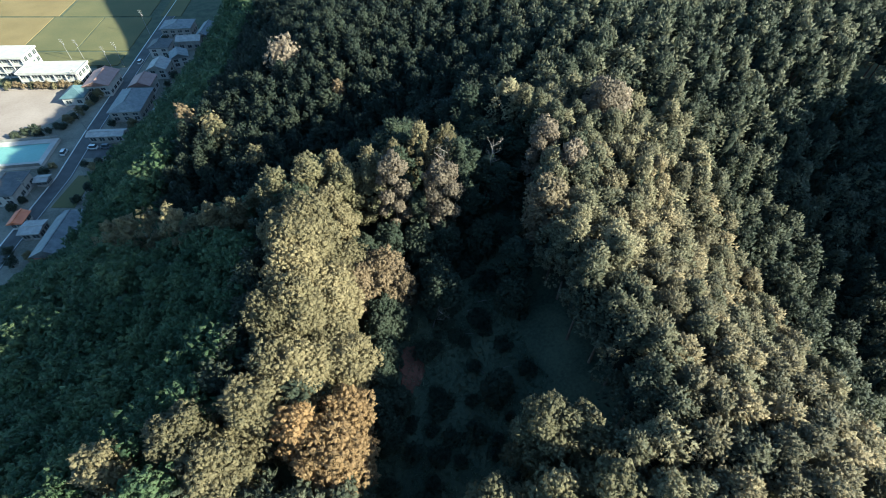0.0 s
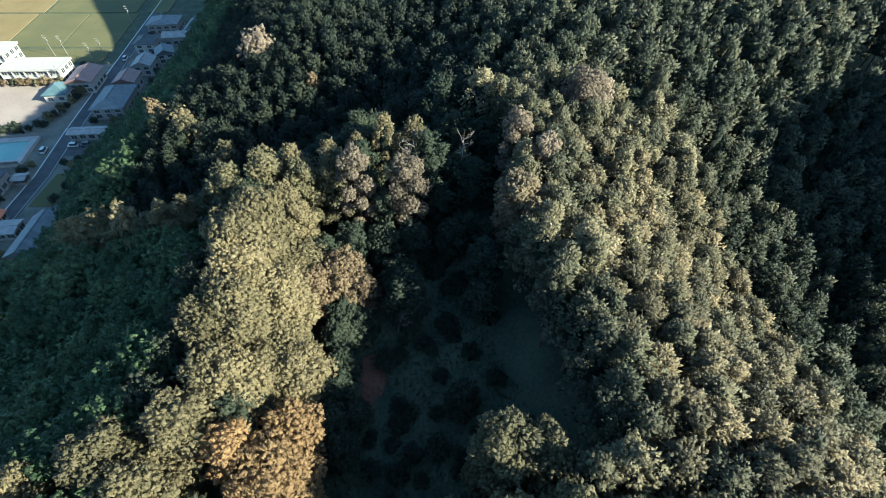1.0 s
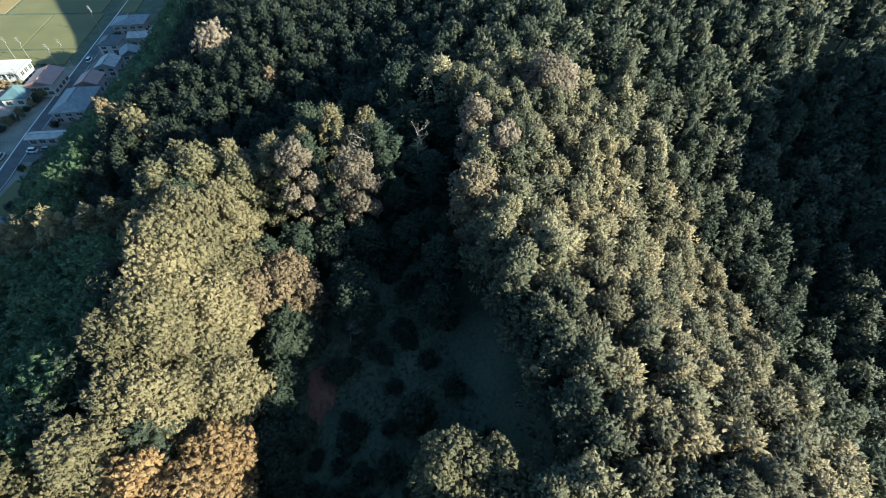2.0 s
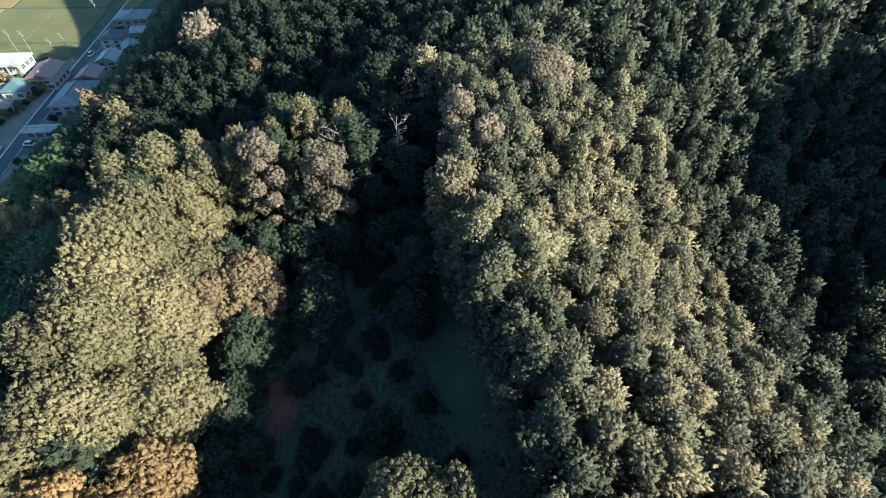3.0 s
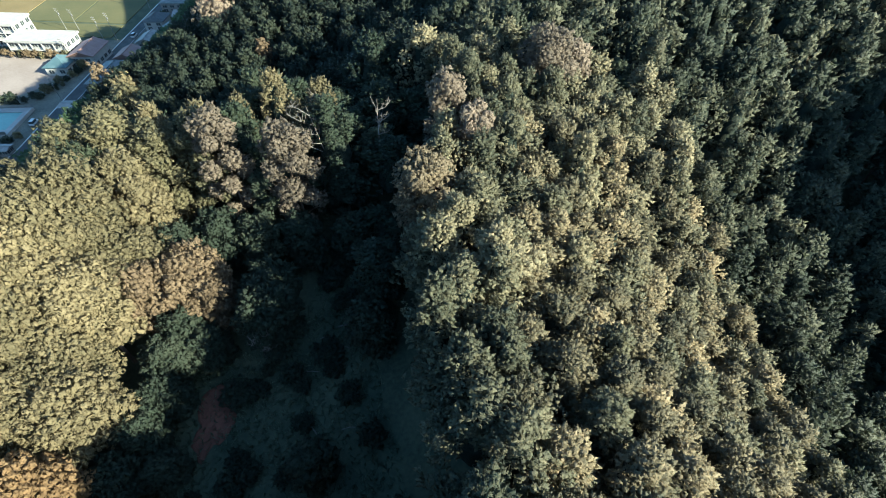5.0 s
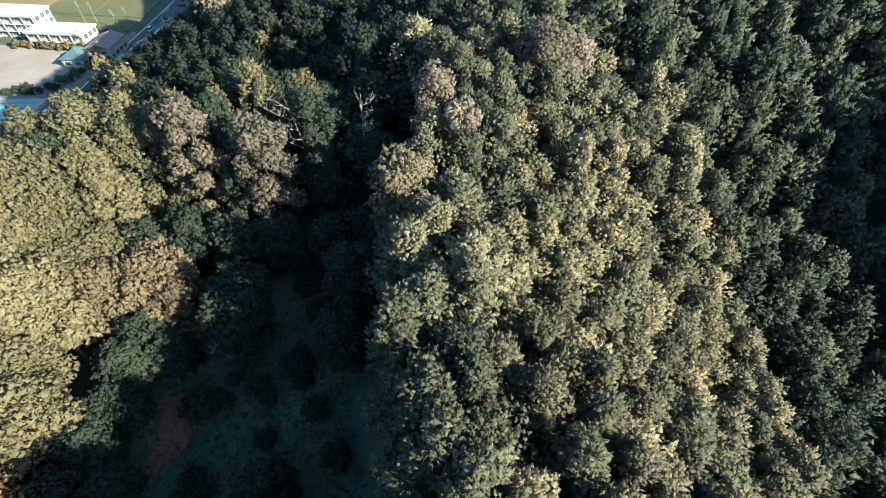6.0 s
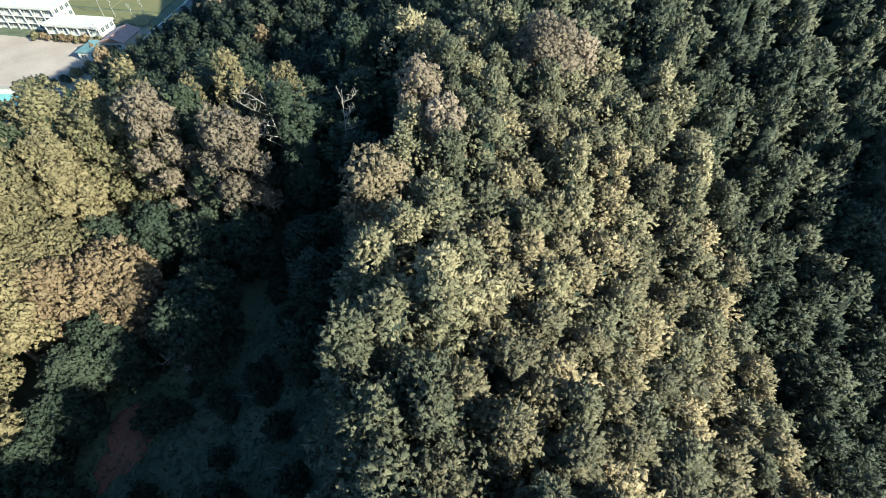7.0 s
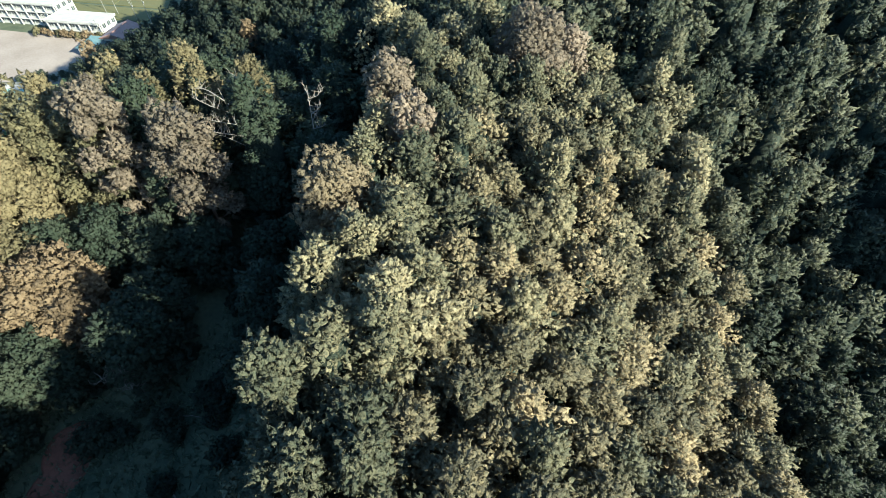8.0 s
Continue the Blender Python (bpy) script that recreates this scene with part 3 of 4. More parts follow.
groves = [tree_kind("broadleaf_tree", round_crown(gr, 12, r, 1300, 6, 0.28, 0.75, 24), trunk_mesh(gr, 12, 6, 2.4, 0.18), "grove",
                    "sunlit yellow-green broad-leaved tree with a dense lumpy crown", "tree", "grove above the gully") for r in (2.6, 3.0, 2.8)]
count = 0
for x, y in scatter(-22, -5, 15, 44, 2.9, gr):
    if not inside(x, y, GROVE) or not free(x, y, 0.5):
        continue
    g = land(x, y)
    top = 72.3 - max(0.0, x + 14.5) * 1.15 + gr.uniform(-0.8, 0.8)
    tall = (top - g) / 12.0
    m = stand(x, y, gr.uniform(0.9, 1.1), gr.uniform(0, 6.3), 1.0)
    m = m @ Matrix.Diagonal((1, 1, tall, 1))
    k = count % 3
    if count < 3:
        groves[k].matrix_basis = m
    else:
        copy_thing(groves[k], m)
    count += 1


# ---- single trees ----
hr = np.random.default_rng(31)


def single_tree(name, x, y, top, r, leaf, label, n=1000, per=6, length=0.29, depth=0.85, lobes=20):
    g = land(x, y)
    h = top - g
    away = math.hypot(x - 15, y - 15)
    if away > 60:
        n, per, length = 220, 5, 0.5
    n = int(n * min(1.6, max(0.7, (r / 2.6) ** 2)))
    root = tree_kind(name, round_crown(hr, h, r, n, per, length, depth, lobes), trunk_mesh(hr, h * 0.92, 7, r * 0.85, 0.2), leaf, label)
    root.matrix_basis = stand(x, y)
    return root


for x, y, top, r in PALE:
    single_tree("pale_tree", x, y, top, r, "pale", "tree with pale greyish dry foliage among green conifers", depth=0.8)
for x, y, top, r in BUFF:
    single_tree("buff_tree", x, y, top, r, "buff", "broad-leaved tree with pale buff autumn leaves at the ridge's edge")
for x, y, top, r in AUTUMN:
    single_tree("autumn_tree", x, y, top, r, "autumn", "broad-leaved tree turning yellow-brown in autumn", depth=0.9)
for x, y, top, r in RUST:
    single_tree("rust_tree", x, y, top, r, "rust", "broad-leaved tree with rusty orange withered leaves", depth=0.85)
for x, y, top, r in TAN:
    single_tree("autumn_tree", x, y, top, r, "tan", "broad-leaved tree with withered tan and orange leaves", depth=0.85)
for x, y, top, r in OAK:
    single_tree("oak_tree", x, y, top, r, "oak", "olive-green broad-leaved tree with a rounded lumpy crown")
for x, y, top, r in BRIGHT:
    single_tree("oak_tree", x, y, top, r, "grove", "light yellow-green broad-leaved tree catching the low sun")
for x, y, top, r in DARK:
    single_tree("shade_tree", x, y, top, r, "shrub", "green tree in the gully, leaves darkened to stand for shade", depth=0.95)


for x, y, top, r in CONES:
    g = land(x, y)
    cone = tree_kind("cypress_tree", conifer_crown(hr, top - g, r, 40, 22, 6, 0.27, 0.3, 1.5), trunk_mesh(hr, (top - g) * 0.95, 5, 1.3, 0.16, 0.93, 0.4), "grove",
                     "pointed cypress with sunlit yellow-green plumes above the gully", "tree", "cypresses above the gully")
    cone.matrix_basis = stand(x, y)


def dead_tree(name, x, y, height, reach, lean, label, seed, limbs=9, start=0.4):
    """A bare dead tree: trunk and forked limbs, each limb a part."""
    q = random.Random(seed)
    root = tagged(new(name), label, "dead tree")
    spine = [(lean[0] * t, lean[1] * t, height * t - 0.3) for t in (0, 0.35, 0.7, 1.0)]
    new("trunk", raw_mesh("dead trunk", *tube(spine, [0.11, 0.07, 0.04, 0.015], 7), ["dead wood"])).parent = root
    for k in range(limbs):
        t = start + (0.96 - start) * k / limbs
        a = math.atan2(lean[1], lean[0]) + (-1) ** k * q.uniform(0.1, 1.5)
        base = Vector((lean[0] * t, lean[1] * t, height * t - 0.3))
        ln = reach * q.uniform(0.55, 1.0)
        mid = base + Vector((math.cos(a) * ln * 0.5, math.sin(a) * ln * 0.5, ln * q.uniform(0.2, 0.5)))
        tip = mid + Vector((math.cos(a + 0.3) * ln * 0.45, math.sin(a + 0.3) * ln * 0.45, ln * q.uniform(0.2, 0.55)))
        bits = [tube([base, mid, tip], [0.038, 0.026, 0.008], 5)]
        for j in range(10):
            u = q.uniform(0.2, 1.0)
            p = base.lerp(mid, u * 2) if u < 0.5 else mid.lerp(tip, u * 2 - 1)
            d = Vector((q.uniform(-1, 1), q.uniform(-1, 1), q.uniform(0.1, 1))).normalized()
            bits.append(tube([p, p + d * ln * 0.18, p + (d + Vector((q.uniform(-.4, .4), q.uniform(-.4, .4), 0.3))) * ln * 0.3], [0.022, 0.015, 0.007], 4))
        new("limb", raw_mesh("dead limb", *join(bits), ["dead wood"])).parent = root
    root.matrix_basis = stand(x, y, sink=0.0)
    return root


dead_tree("dead_tree", 2.8, 48.6, 12.0, 2.8, (-2.4, 0.6), "bare dead tree with bleached spreading limbs", 3, 9, 0.6)
dead_tree("dead_tree", 6.0, 50.6, 11.4, 1.6, (0.5, 0.3), "tall bare dead tree with a few bleached limbs", 5, 6, 0.62)
dead_tree("dead_tree", -1.3, 32.0, 5.6, 2.0, (0.9, -0.6), "small bare dead tree with grey twigs beside the gully", 8, 8)


# ---- gully floor ----
MAT["red soil"] = material("red soil", (0.075, 0.037, 0.026), (0.138, 0.065, 0.045), 0.95, 0.6, 5.0, 0.6)
MAT["grass"] = foliage("dry grass", (0.046, 0.065, 0.042), (0.092, 0.119, 0.076), (0.174, 0.188, 0.119), joined=True, through_light=0.15, patch=0.4)


def soil_patch(cx, cy, rx, ry, seed):
    bm = bmesh.new()
    rings, k = 7, 28
    centre = bm.verts.new((cx, cy, land(cx, cy) + 0.2))
    last = None
    for i in range(1, rings + 1):
        ring = []
        for j in range(k):
            a = 2 * math.pi * j / k
            w = 1 + 0.75 * noise.noise((math.cos(a) * 1.4 + seed, math.sin(a) * 1.4, seed))
            x, y = cx + math.cos(a) * rx * w * i / rings, cy + math.sin(a) * ry * w * i / rings
            lift = 0.1 + 0.12 * noise.noise((x, y, 3)) if i < rings else -0.3
            ring.append(bm.verts.new((x, y, land(x, y) + lift)))
        for j in range(k):
            if last is None:
                bm.faces.new((centre, ring[j], ring[(j + 1) % k]))
            else:
                bm.faces.new((last[j], ring[j], ring[(j + 1) % k], last[(j + 1) % k]))
        last = ring
    return tagged(part("bare_soil", bm, "red soil", smooth=True), "patch of bare reddish earth on the gully floor", "soil", kind="structure")


# dry golden grass on the hilltop glade
gl = np.random.default_rng(47)
tips = np.array([(x, y, land(x, y)) for x, y in scatter(66, 78, 70, 81, 0.5, gl) if inside(x, y, GLADE)])
v, f = tufts(tips, np.tile([[0.0, 0.0, 1.0]], (len(tips), 1)), 8, 0.9, 0.25, 0.5, gl)
MAT["straw"] = foliage("dry golden grass", (0.109, 0.078, 0.031), (0.170, 0.126, 0.051), (0.231, 0.177, 0.082), joined=True, patch=0.4)
tagged(new("glade_grass", raw_mesh("glade grass", v, f, ["straw"], None, np.repeat(gl.uniform(0, 1, len(tips)), 24))), "dry golden grass in a small glade", "grass", kind="stuff")
soil_patch(-3.9, 26.6, 1.5, 3.2, 2.0)

ug = np.random.default_rng(41)
pts = [(x, y) for x, y in scatter(-8, 13, 8, 46, 0.55, ug) if inside(x, y, CLEARING) and not (((x + 3.9) / 1.5) ** 2 + ((y - 26.6) / 3.0) ** 2 < 0.8 and ug.uniform() < 0.1)]
pts = [p for p in pts if ug.uniform() < 0.95]
base = np.array([(x, y, land(x, y) - 0.05) for x, y in pts])
v, f = tufts(base, np.tile([[0.0, 0.0, 1.0]], (len(base), 1)), 12, 0.55, 0.17, 0.7, ug)
tagged(new("gully_grass", raw_mesh("gully grass", v, f, ["grass"], None, np.repeat(ug.uniform(0, 1, len(base)), 36))), "rough dry grass and weeds on the gully floor", "grass", kind="stuff")

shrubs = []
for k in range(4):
    root = tagged(new("shrub"), "low green shrub on the gully floor, leaves darkened for shade", "shrub", "shrubs in the gully")
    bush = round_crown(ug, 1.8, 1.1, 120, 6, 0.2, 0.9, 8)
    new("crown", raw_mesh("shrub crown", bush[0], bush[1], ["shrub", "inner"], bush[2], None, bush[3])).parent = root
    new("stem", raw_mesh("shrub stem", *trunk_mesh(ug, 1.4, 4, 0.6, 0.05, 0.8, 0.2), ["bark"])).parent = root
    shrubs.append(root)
done = 0
for x, y in scatter(-7, 12, 9, 44, 2.3, ug):
    if not inside(x, y, CLEARING) or ug.uniform() < 0.45 or math.hypot(x + 3.9, y - 26.6) < 2:
        continue
    m = stand(x, y, ug.uniform(0.5, 1.15), ug.uniform(0, 6.3))
    if done < 4:
        shrubs[done].matrix_basis = m
    else:
        copy_thing(shrubs[done % 4], m)
    done += 1


def fallen_log(x, y, length, turn, girth):
    p = [(0, 0, 0), (length * 0.5, 0.08, 0), (length, -0.05, 0)]
    ob = tagged(new("fallen_log", raw_mesh("fallen log", *tube(p, [girth, girth * 0.85, girth * 0.5], 8), ["dead wood"])), "pale fallen log lying on the gully floor", "log", "logs in the gully")
    dx, dy = math.cos(turn) * length, math.sin(turn) * length
    slope = math.atan2(land(x + dx, y + dy) - land(x, y), length)
    ob.matrix_basis = Matrix.Translation((x, y, land(x, y) + girth * 0.5)) @ Matrix.Rotation(turn, 4, "Z") @ Matrix.Rotation(-slope, 4, "Y")


for x, y, ln, tu, gi in ((4.4, 35.4, 1.3, 0.1, 0.07), (3.0, 34.2, 1.0, 0.3, 0.06), (5.2, 33.4, 0.9, -0.2, 0.05), (4.8, 26.0, 1.4, 2.3, 0.07), (6.8, 26.4, 1.2, 0.2, 0.06), (2.2, 31.0, 1.6, 0.1, 0.05)):
    fallen_log(x, y, ln, tu, gi)
post = tagged(new("marker_post", raw_mesh("marker post", *tube([(0, 0, -0.3), (0, 0, 1.2), (0, 0, 1.45), (0, 0, 1.46)], [0.07, 0.07, 0.06, 0.01], 8), ["dead wood"])), "weathered pale wooden post standing in the gully", "post")
post.matrix_basis = Matrix.Translation((6.0, 24.8, land(6.0, 24.8)))


# ---- the village on the plain ----
MAT.update({
    "asphalt": material("asphalt", (0.043, 0.045, 0.048), (0.082, 0.082, 0.083), 0.9, 0.3, 6.0),
    "yard": material("gravel yard", (0.066, 0.070, 0.058), (0.162, 0.157, 0.133), 0.95, 0.15, 2.0),
    "sand": material("sports ground sand", (0.153, 0.127, 0.109), (0.214, 0.184, 0.163), 0.95, 0.08, 1.5),
    # green of unripe rice, made darker to stand for the hill's shadow
    "rice": material("ripening rice darkened for shade", (0.059, 0.062, 0.027), (0.089, 0.083, 0.036), 0.9, 0.06, 3.0, 0.5),
    "ripe rice": material("ripe rice", (0.101, 0.080, 0.033), (0.148, 0.115, 0.051), 0.9, 0.06, 3.0, 0.5),
    "paint white": material("white road paint", (0.308, 0.308, 0.308), (0.463, 0.463, 0.450), 0.7, 2.0, 9.0, 0.0),
    "wall white": material("white plaster", (0.214, 0.209, 0.199), (0.296, 0.291, 0.280), 0.85, 0.5, 4.0, 0.1),
    "wall brown": material("red-brown boarding", (0.152, 0.058, 0.043), (0.246, 0.106, 0.082), 0.85, 0.5, 4.0, 0.1),
    "wall grey": material("grey boarding", (0.133, 0.123, 0.114), (0.237, 0.224, 0.203), 0.85, 0.5, 4.0, 0.1),
    "concrete": material("pale concrete", (0.214, 0.207, 0.199), (0.308, 0.303, 0.290), 0.85, 0.4, 4.0, 0.1),
    "tile grey": material("grey roof tile", (0.082, 0.090, 0.099), (0.162, 0.171, 0.176), 0.75, 0.7, 5.0, 0.3),
    "tile dark": material("dark roof tile", (0.034, 0.037, 0.043), (0.077, 0.082, 0.085), 0.75, 0.7, 5.0, 0.3),
    "tile pale": material("pale metal roof", (0.162, 0.162, 0.157), (0.275, 0.266, 0.256), 0.75, 0.7, 5.0, 0.1),
    "tile pink": material("pink roof", (0.171, 0.104, 0.090), (0.228, 0.152, 0.133), 0.7, 0.7, 5.0, 0.2),
    "tile red": material("orange roof", (0.342, 0.106, 0.048), (0.474, 0.171, 0.077), 0.7, 0.7, 5.0, 0.2),
    "tile teal": material("teal roof", (0.036, 0.066, 0.076), (0.071, 0.106, 0.118), 0.5, 0.7, 5.0, 0.2),
    "window": material("dark window glass", (0.02, 0.025, 0.03), (0.05, 0.06, 0.065), 0.12, 0.3, 1.0, 0.0),
    "steel": material("galvanised steel", (0.095, 0.095, 0.092), (0.160, 0.157, 0.151), 0.8, 1.0, 9.0, 0.0, 0.0),
    "car white": material("white car paint", (0.356, 0.356, 0.356), (0.445, 0.445, 0.445), 0.3, 1.0, 2.0, 0.0),
    "car dark": material("dark car paint", (0.05, 0.055, 0.07), (0.09, 0.1, 0.12), 0.3, 1.0, 2.0, 0.0),
    "rubber": material("rubber", (0.02, 0.02, 0.02), (0.04, 0.04, 0.04), 0.9, 1.0, 9.0, 0.0),
    "pool water": material("pool water over turquoise paint", (0.094, 0.187, 0.160), (0.131, 0.237, 0.202), 0.3, 0.15, 1.2, 0.05),
})


def block(bm, x0, x1, y0, y1, z0, z1):
    """A box between two corners."""
    bmesh.ops.create_cube(bm, size=1, matrix=Matrix.Translation(((x0 + x1) / 2, (y0 + y1) / 2, (z0 + z1) / 2)) @ Matrix.Diagonal((x1 - x0, y1 - y0, z1 - z0, 1)))
    return bm


def slab(name, outline, low, high, mat, label, category, kind="structure"):
    """A flat sheet of ground with an edge, over an outline."""
    bm = bmesh.new()
    top = [bm.verts.new((x, y, high)) for x, y in outline]
    foot = [bm.verts.new((x, y, low)) for x, y in outline]
    bm.faces.new(top)
    for i in range(len(top)):
        k = (i + 1) % len(top)
        bm.faces.new((top[i], foot[i], foot[k], top[k]))
    bmesh.ops.recalc_face_normals(bm, faces=bm.faces)
    return tagged(part(name, bm, mat), label, category, kind=kind)


def tilted_roof(w, d, rise, eave, over, hip):
    """A roof of real thickness with overhanging eaves, its ridge along y; hip: length by which the ridge is drawn in."""
    bm = bmesh.new()
    x, y = w / 2 + over, d / 2 + over
    t = 0.18
    rings = []
    for dz in (0, t):
        rings.append([bm.verts.new(p) for p in ((-x, -y, eave + dz), (x, -y, eave + dz), (x, y, eave + dz), (-x, y, eave + dz), (0, -y + hip, eave + rise + dz), (0, y - hip, eave + rise + dz))])
    for r in rings:
        a, b, c, e, f, g = r
        for face in ((b, c, g, f), (e, a, f, g), (a, b, f), (c, e, g)):
            bm.faces.new(face)
    lo, hi = rings
    for i in range(4):
        k = (i + 1) % 4
        bm.faces.new((lo[i], lo[k], hi[k], hi[i]))
    bmesh.ops.recalc_face_normals(bm, faces=bm.faces)
    return bm


def openings(root, w, d, z, high, count, side):
    """A row of windows with frames on the -y (0), +x (1), +y (2) or -x (3) wall."""
    length = w if side in (0, 2) else d
    for k in range(count):
        u = -length / 2 + length * (k + 0.5) / count
        half = min(0.9, length / count * 0.36)
        at = {0: Matrix.Translation((u, -d / 2, z)), 2: Matrix.Translation((u, d / 2, z)), 1: Matrix.Translation((w / 2, u, z)) @ Matrix.Rotation(math.pi / 2, 4, "Z"),
              3: Matrix.Translation((-w / 2, u, z)) @ Matrix.Rotation(math.pi / 2, 4, "Z")}[side]
        pane = part("window", block(bmesh.new(), -half, half, -0.06, 0.06, 0, high), "window", root)
        pane.matrix_basis = at
        part("sill", block(bmesh.new(), -half - 0.1, half + 0.1, -0.14, 0.14, -0.1, -0.004), "concrete", pane)
        part("frame", block(bmesh.new(), -0.05, 0.05, -0.1, 0.1, 0.02, high - 0.02), "wall white", pane)


def house(x, y, w, d, eave, rise, turn, wall, roof, label, hip=0.0, name="house", category="house", along_x=False):
    root = tagged(new(name), label, category)
    part("wall", block(bmesh.new(), -w / 2, w / 2, -d / 2, d / 2, -0.6, eave + 0.05), wall, root)
    if along_x:
        bm = tilted_roof(d, w, rise, eave, 0.6, hip)
        bmesh.ops.rotate(bm, matrix=Matrix.Rotation(math.pi / 2, 3, "Z"), verts=bm.verts)
    else:
        bm = tilted_roof(w, d, rise, eave, 0.6, hip)
    r = part("roof", bm, roof, root)
    ridge = (d if not along_x else w) / 2 + 0.6 - hip
    bm = block(bmesh.new(), -0.2, 0.2, -ridge, ridge, eave + rise + 0.1, eave + rise + 0.34)
    if along_x:
        bmesh.ops.rotate(bm, matrix=Matrix.Rotation(math.pi / 2, 3, "Z"), verts=bm.verts)
    part("ridge_cap", bm, roof, r)
    if hip == 0.0 and not along_x:
        for e in (-1, 1):
            bm = bmesh.new()
            vs = [bm.verts.new((q, e * (d / 2 - t), z)) for t in (0, 0.2) for q, z in ((-w / 2, eave), (w / 2, eave), (0, eave + rise * 0.93))]
            for q in ((0, 1, 2), (3, 4, 5), (0, 1, 4, 3), (1, 2, 5, 4), (2, 0, 3, 5)):
                bm.faces.new([vs[i] for i in q])
            bmesh.ops.recalc_face_normals(bm, faces=bm.faces)
            part("gable", bm, wall, root)
    openings(root, w, d, 1.0, 1.3, max(2, int(w / 3)), 0)
    openings(root, w, d, 1.0, 1.3, max(2, int(d / 3)), 1)
    if eave > 4.2:
        openings(root, w, d, 3.0, 1.0, max(2, int(w / 3.5)), 0)
    door = part("door", block(bmesh.new(), -0.5, 0.5, -0.08, 0.08, 0.0, 2.0), "wall grey", root)
    door.matrix_basis = Matrix.Translation((-w / 2, -d / 4, 0)) @ Matrix.Rotation(math.pi / 2, 4, "Z")
    root.matrix_basis = Matrix.Translation((x, y, land(x, y))) @ Matrix.Rotation(radians(turn), 4, "Z")
    return root


STYLE = (("wall brown", "tile grey", "house with a long blue-grey tiled gable roof", 0.0), ("wall white", "tile dark", "low white building with a dark roof", 2.0),
         ("wall white", "tile red", "small building with an orange roof", 0.0), ("wall grey", "tile grey", "large house with a grey hipped tile roof", 4.0),
         ("wall white", "tile pink", "white house with a pinkish roof", 0.0), ("wall white", "tile pale", "white house with a pale grey gable roof", 0.0),
         ("wall white", "tile grey", "white house with a grey tiled roof", 0.0), ("wall white", "tile dark", "house with a dark tiled hipped roof", 3.0),
         ("wall grey", "tile pale", "low house with a pale metal roof", 0.0), ("wall grey", "tile grey", "wide house with a blue-grey hipped roof", 3.5),
         ("wall grey", "tile grey", "narrow outbuilding with a blue-grey roof", 0.0), ("wall white", "tile pink", "white building with a pink sheet-metal roof", 0.0))
for spot, (wall, roof, label, hip) in zip(HOUSES, STYLE):
    house(*spot, wall, roof, label, hip, along_x=spot[2] > spot[3] and hip == 0)
for spot, roof in zip(SHEDS, ("tile pale", "tile pale", "tile pale", "tile grey", "tile grey")):
    house(*spot, "wall grey", roof, "low shed with a shallow metal roof", 0.0, "shed", "shed", spot[2] > spot[3])
house(-153, 181.5, 8.5, 9.5, 3.4, 2.6, 6, "wall white", "tile teal", "square hall with a dark teal pyramid roof", 4.6, "hall", "hall")


def school_block(x, y, w, d, storeys, turn, label):
    root = tagged(new("school_building"), label, "school")
    high = storeys * 3.1
    part("wall", block(bmesh.new(), -w / 2, w / 2, -d / 2, d / 2, -0.5, high), "wall white", root)
    roof = part("roof", block(bmesh.new(), -w / 2 - 0.5, w / 2 + 0.5, -d / 2 - 1.2, d / 2 + 0.5, high, high + 0.3), "concrete", root)
    for x0, x1, y0, y1 in ((-w / 2 - 0.5, w / 2 + 0.5, -d / 2 - 1.2, -d / 2 - 0.95), (-w / 2 - 0.5, w / 2 + 0.5, d / 2 + 0.25, d / 2 + 0.5),
                           (-w / 2 - 0.5, -w / 2 - 0.25, -d / 2 - 0.95, d / 2 + 0.25), (w / 2 + 0.25, w / 2 + 0.5, -d / 2 - 0.95, d / 2 + 0.25)):
        part("parapet", block(bmesh.new(), x0, x1, y0, y1, high + 0.3, high + 0.8), "wall white", roof)
    for k in range(storeys):
        openings(root, w, d, k * 3.1 + 1.0, 1.7, int(w / 2.4), 0)
        openings(root, w, d, k * 3.1 + 1.0, 1.7, 3, 1)
        part("ledge", block(bmesh.new(), -w / 2, w / 2, -d / 2 - 1.0, -d / 2 - 0.002, k * 3.1 + 2.75, k * 3.1 + 2.95), "concrete", root)
    for k in range(int(w / 4.8) + 1):
        u = -w / 2 + 0.3 + k * (w - 0.6) / int(w / 4.8)
        part("pillar", block(bmesh.new(), u - 0.18, u + 0.18, -d / 2 - 0.9, -d / 2 - 0.54, -0.5, high - 0.004), "wall white", root)
    root.matrix_basis = Matrix.Translation((x, y, land(x, y))) @ Matrix.Rotation(radians(turn), 4, "Z")


school_block(-169.5, 196.5, 25, 9, 2, 2, "two-storey white school building with a flat roof and window bands")
school_block(-201, 204, 36, 10, 3, 2, "three-storey white school building with a flat roof and window bands")

ROAD = ((-128.8, 40), (-132.3, 97), (-132.9, 130), (-136.6, 157.3), (-140.2, 191.4), (-143.8, 226), (-150.2, 288.9), (-158, 360), (-190, 700))


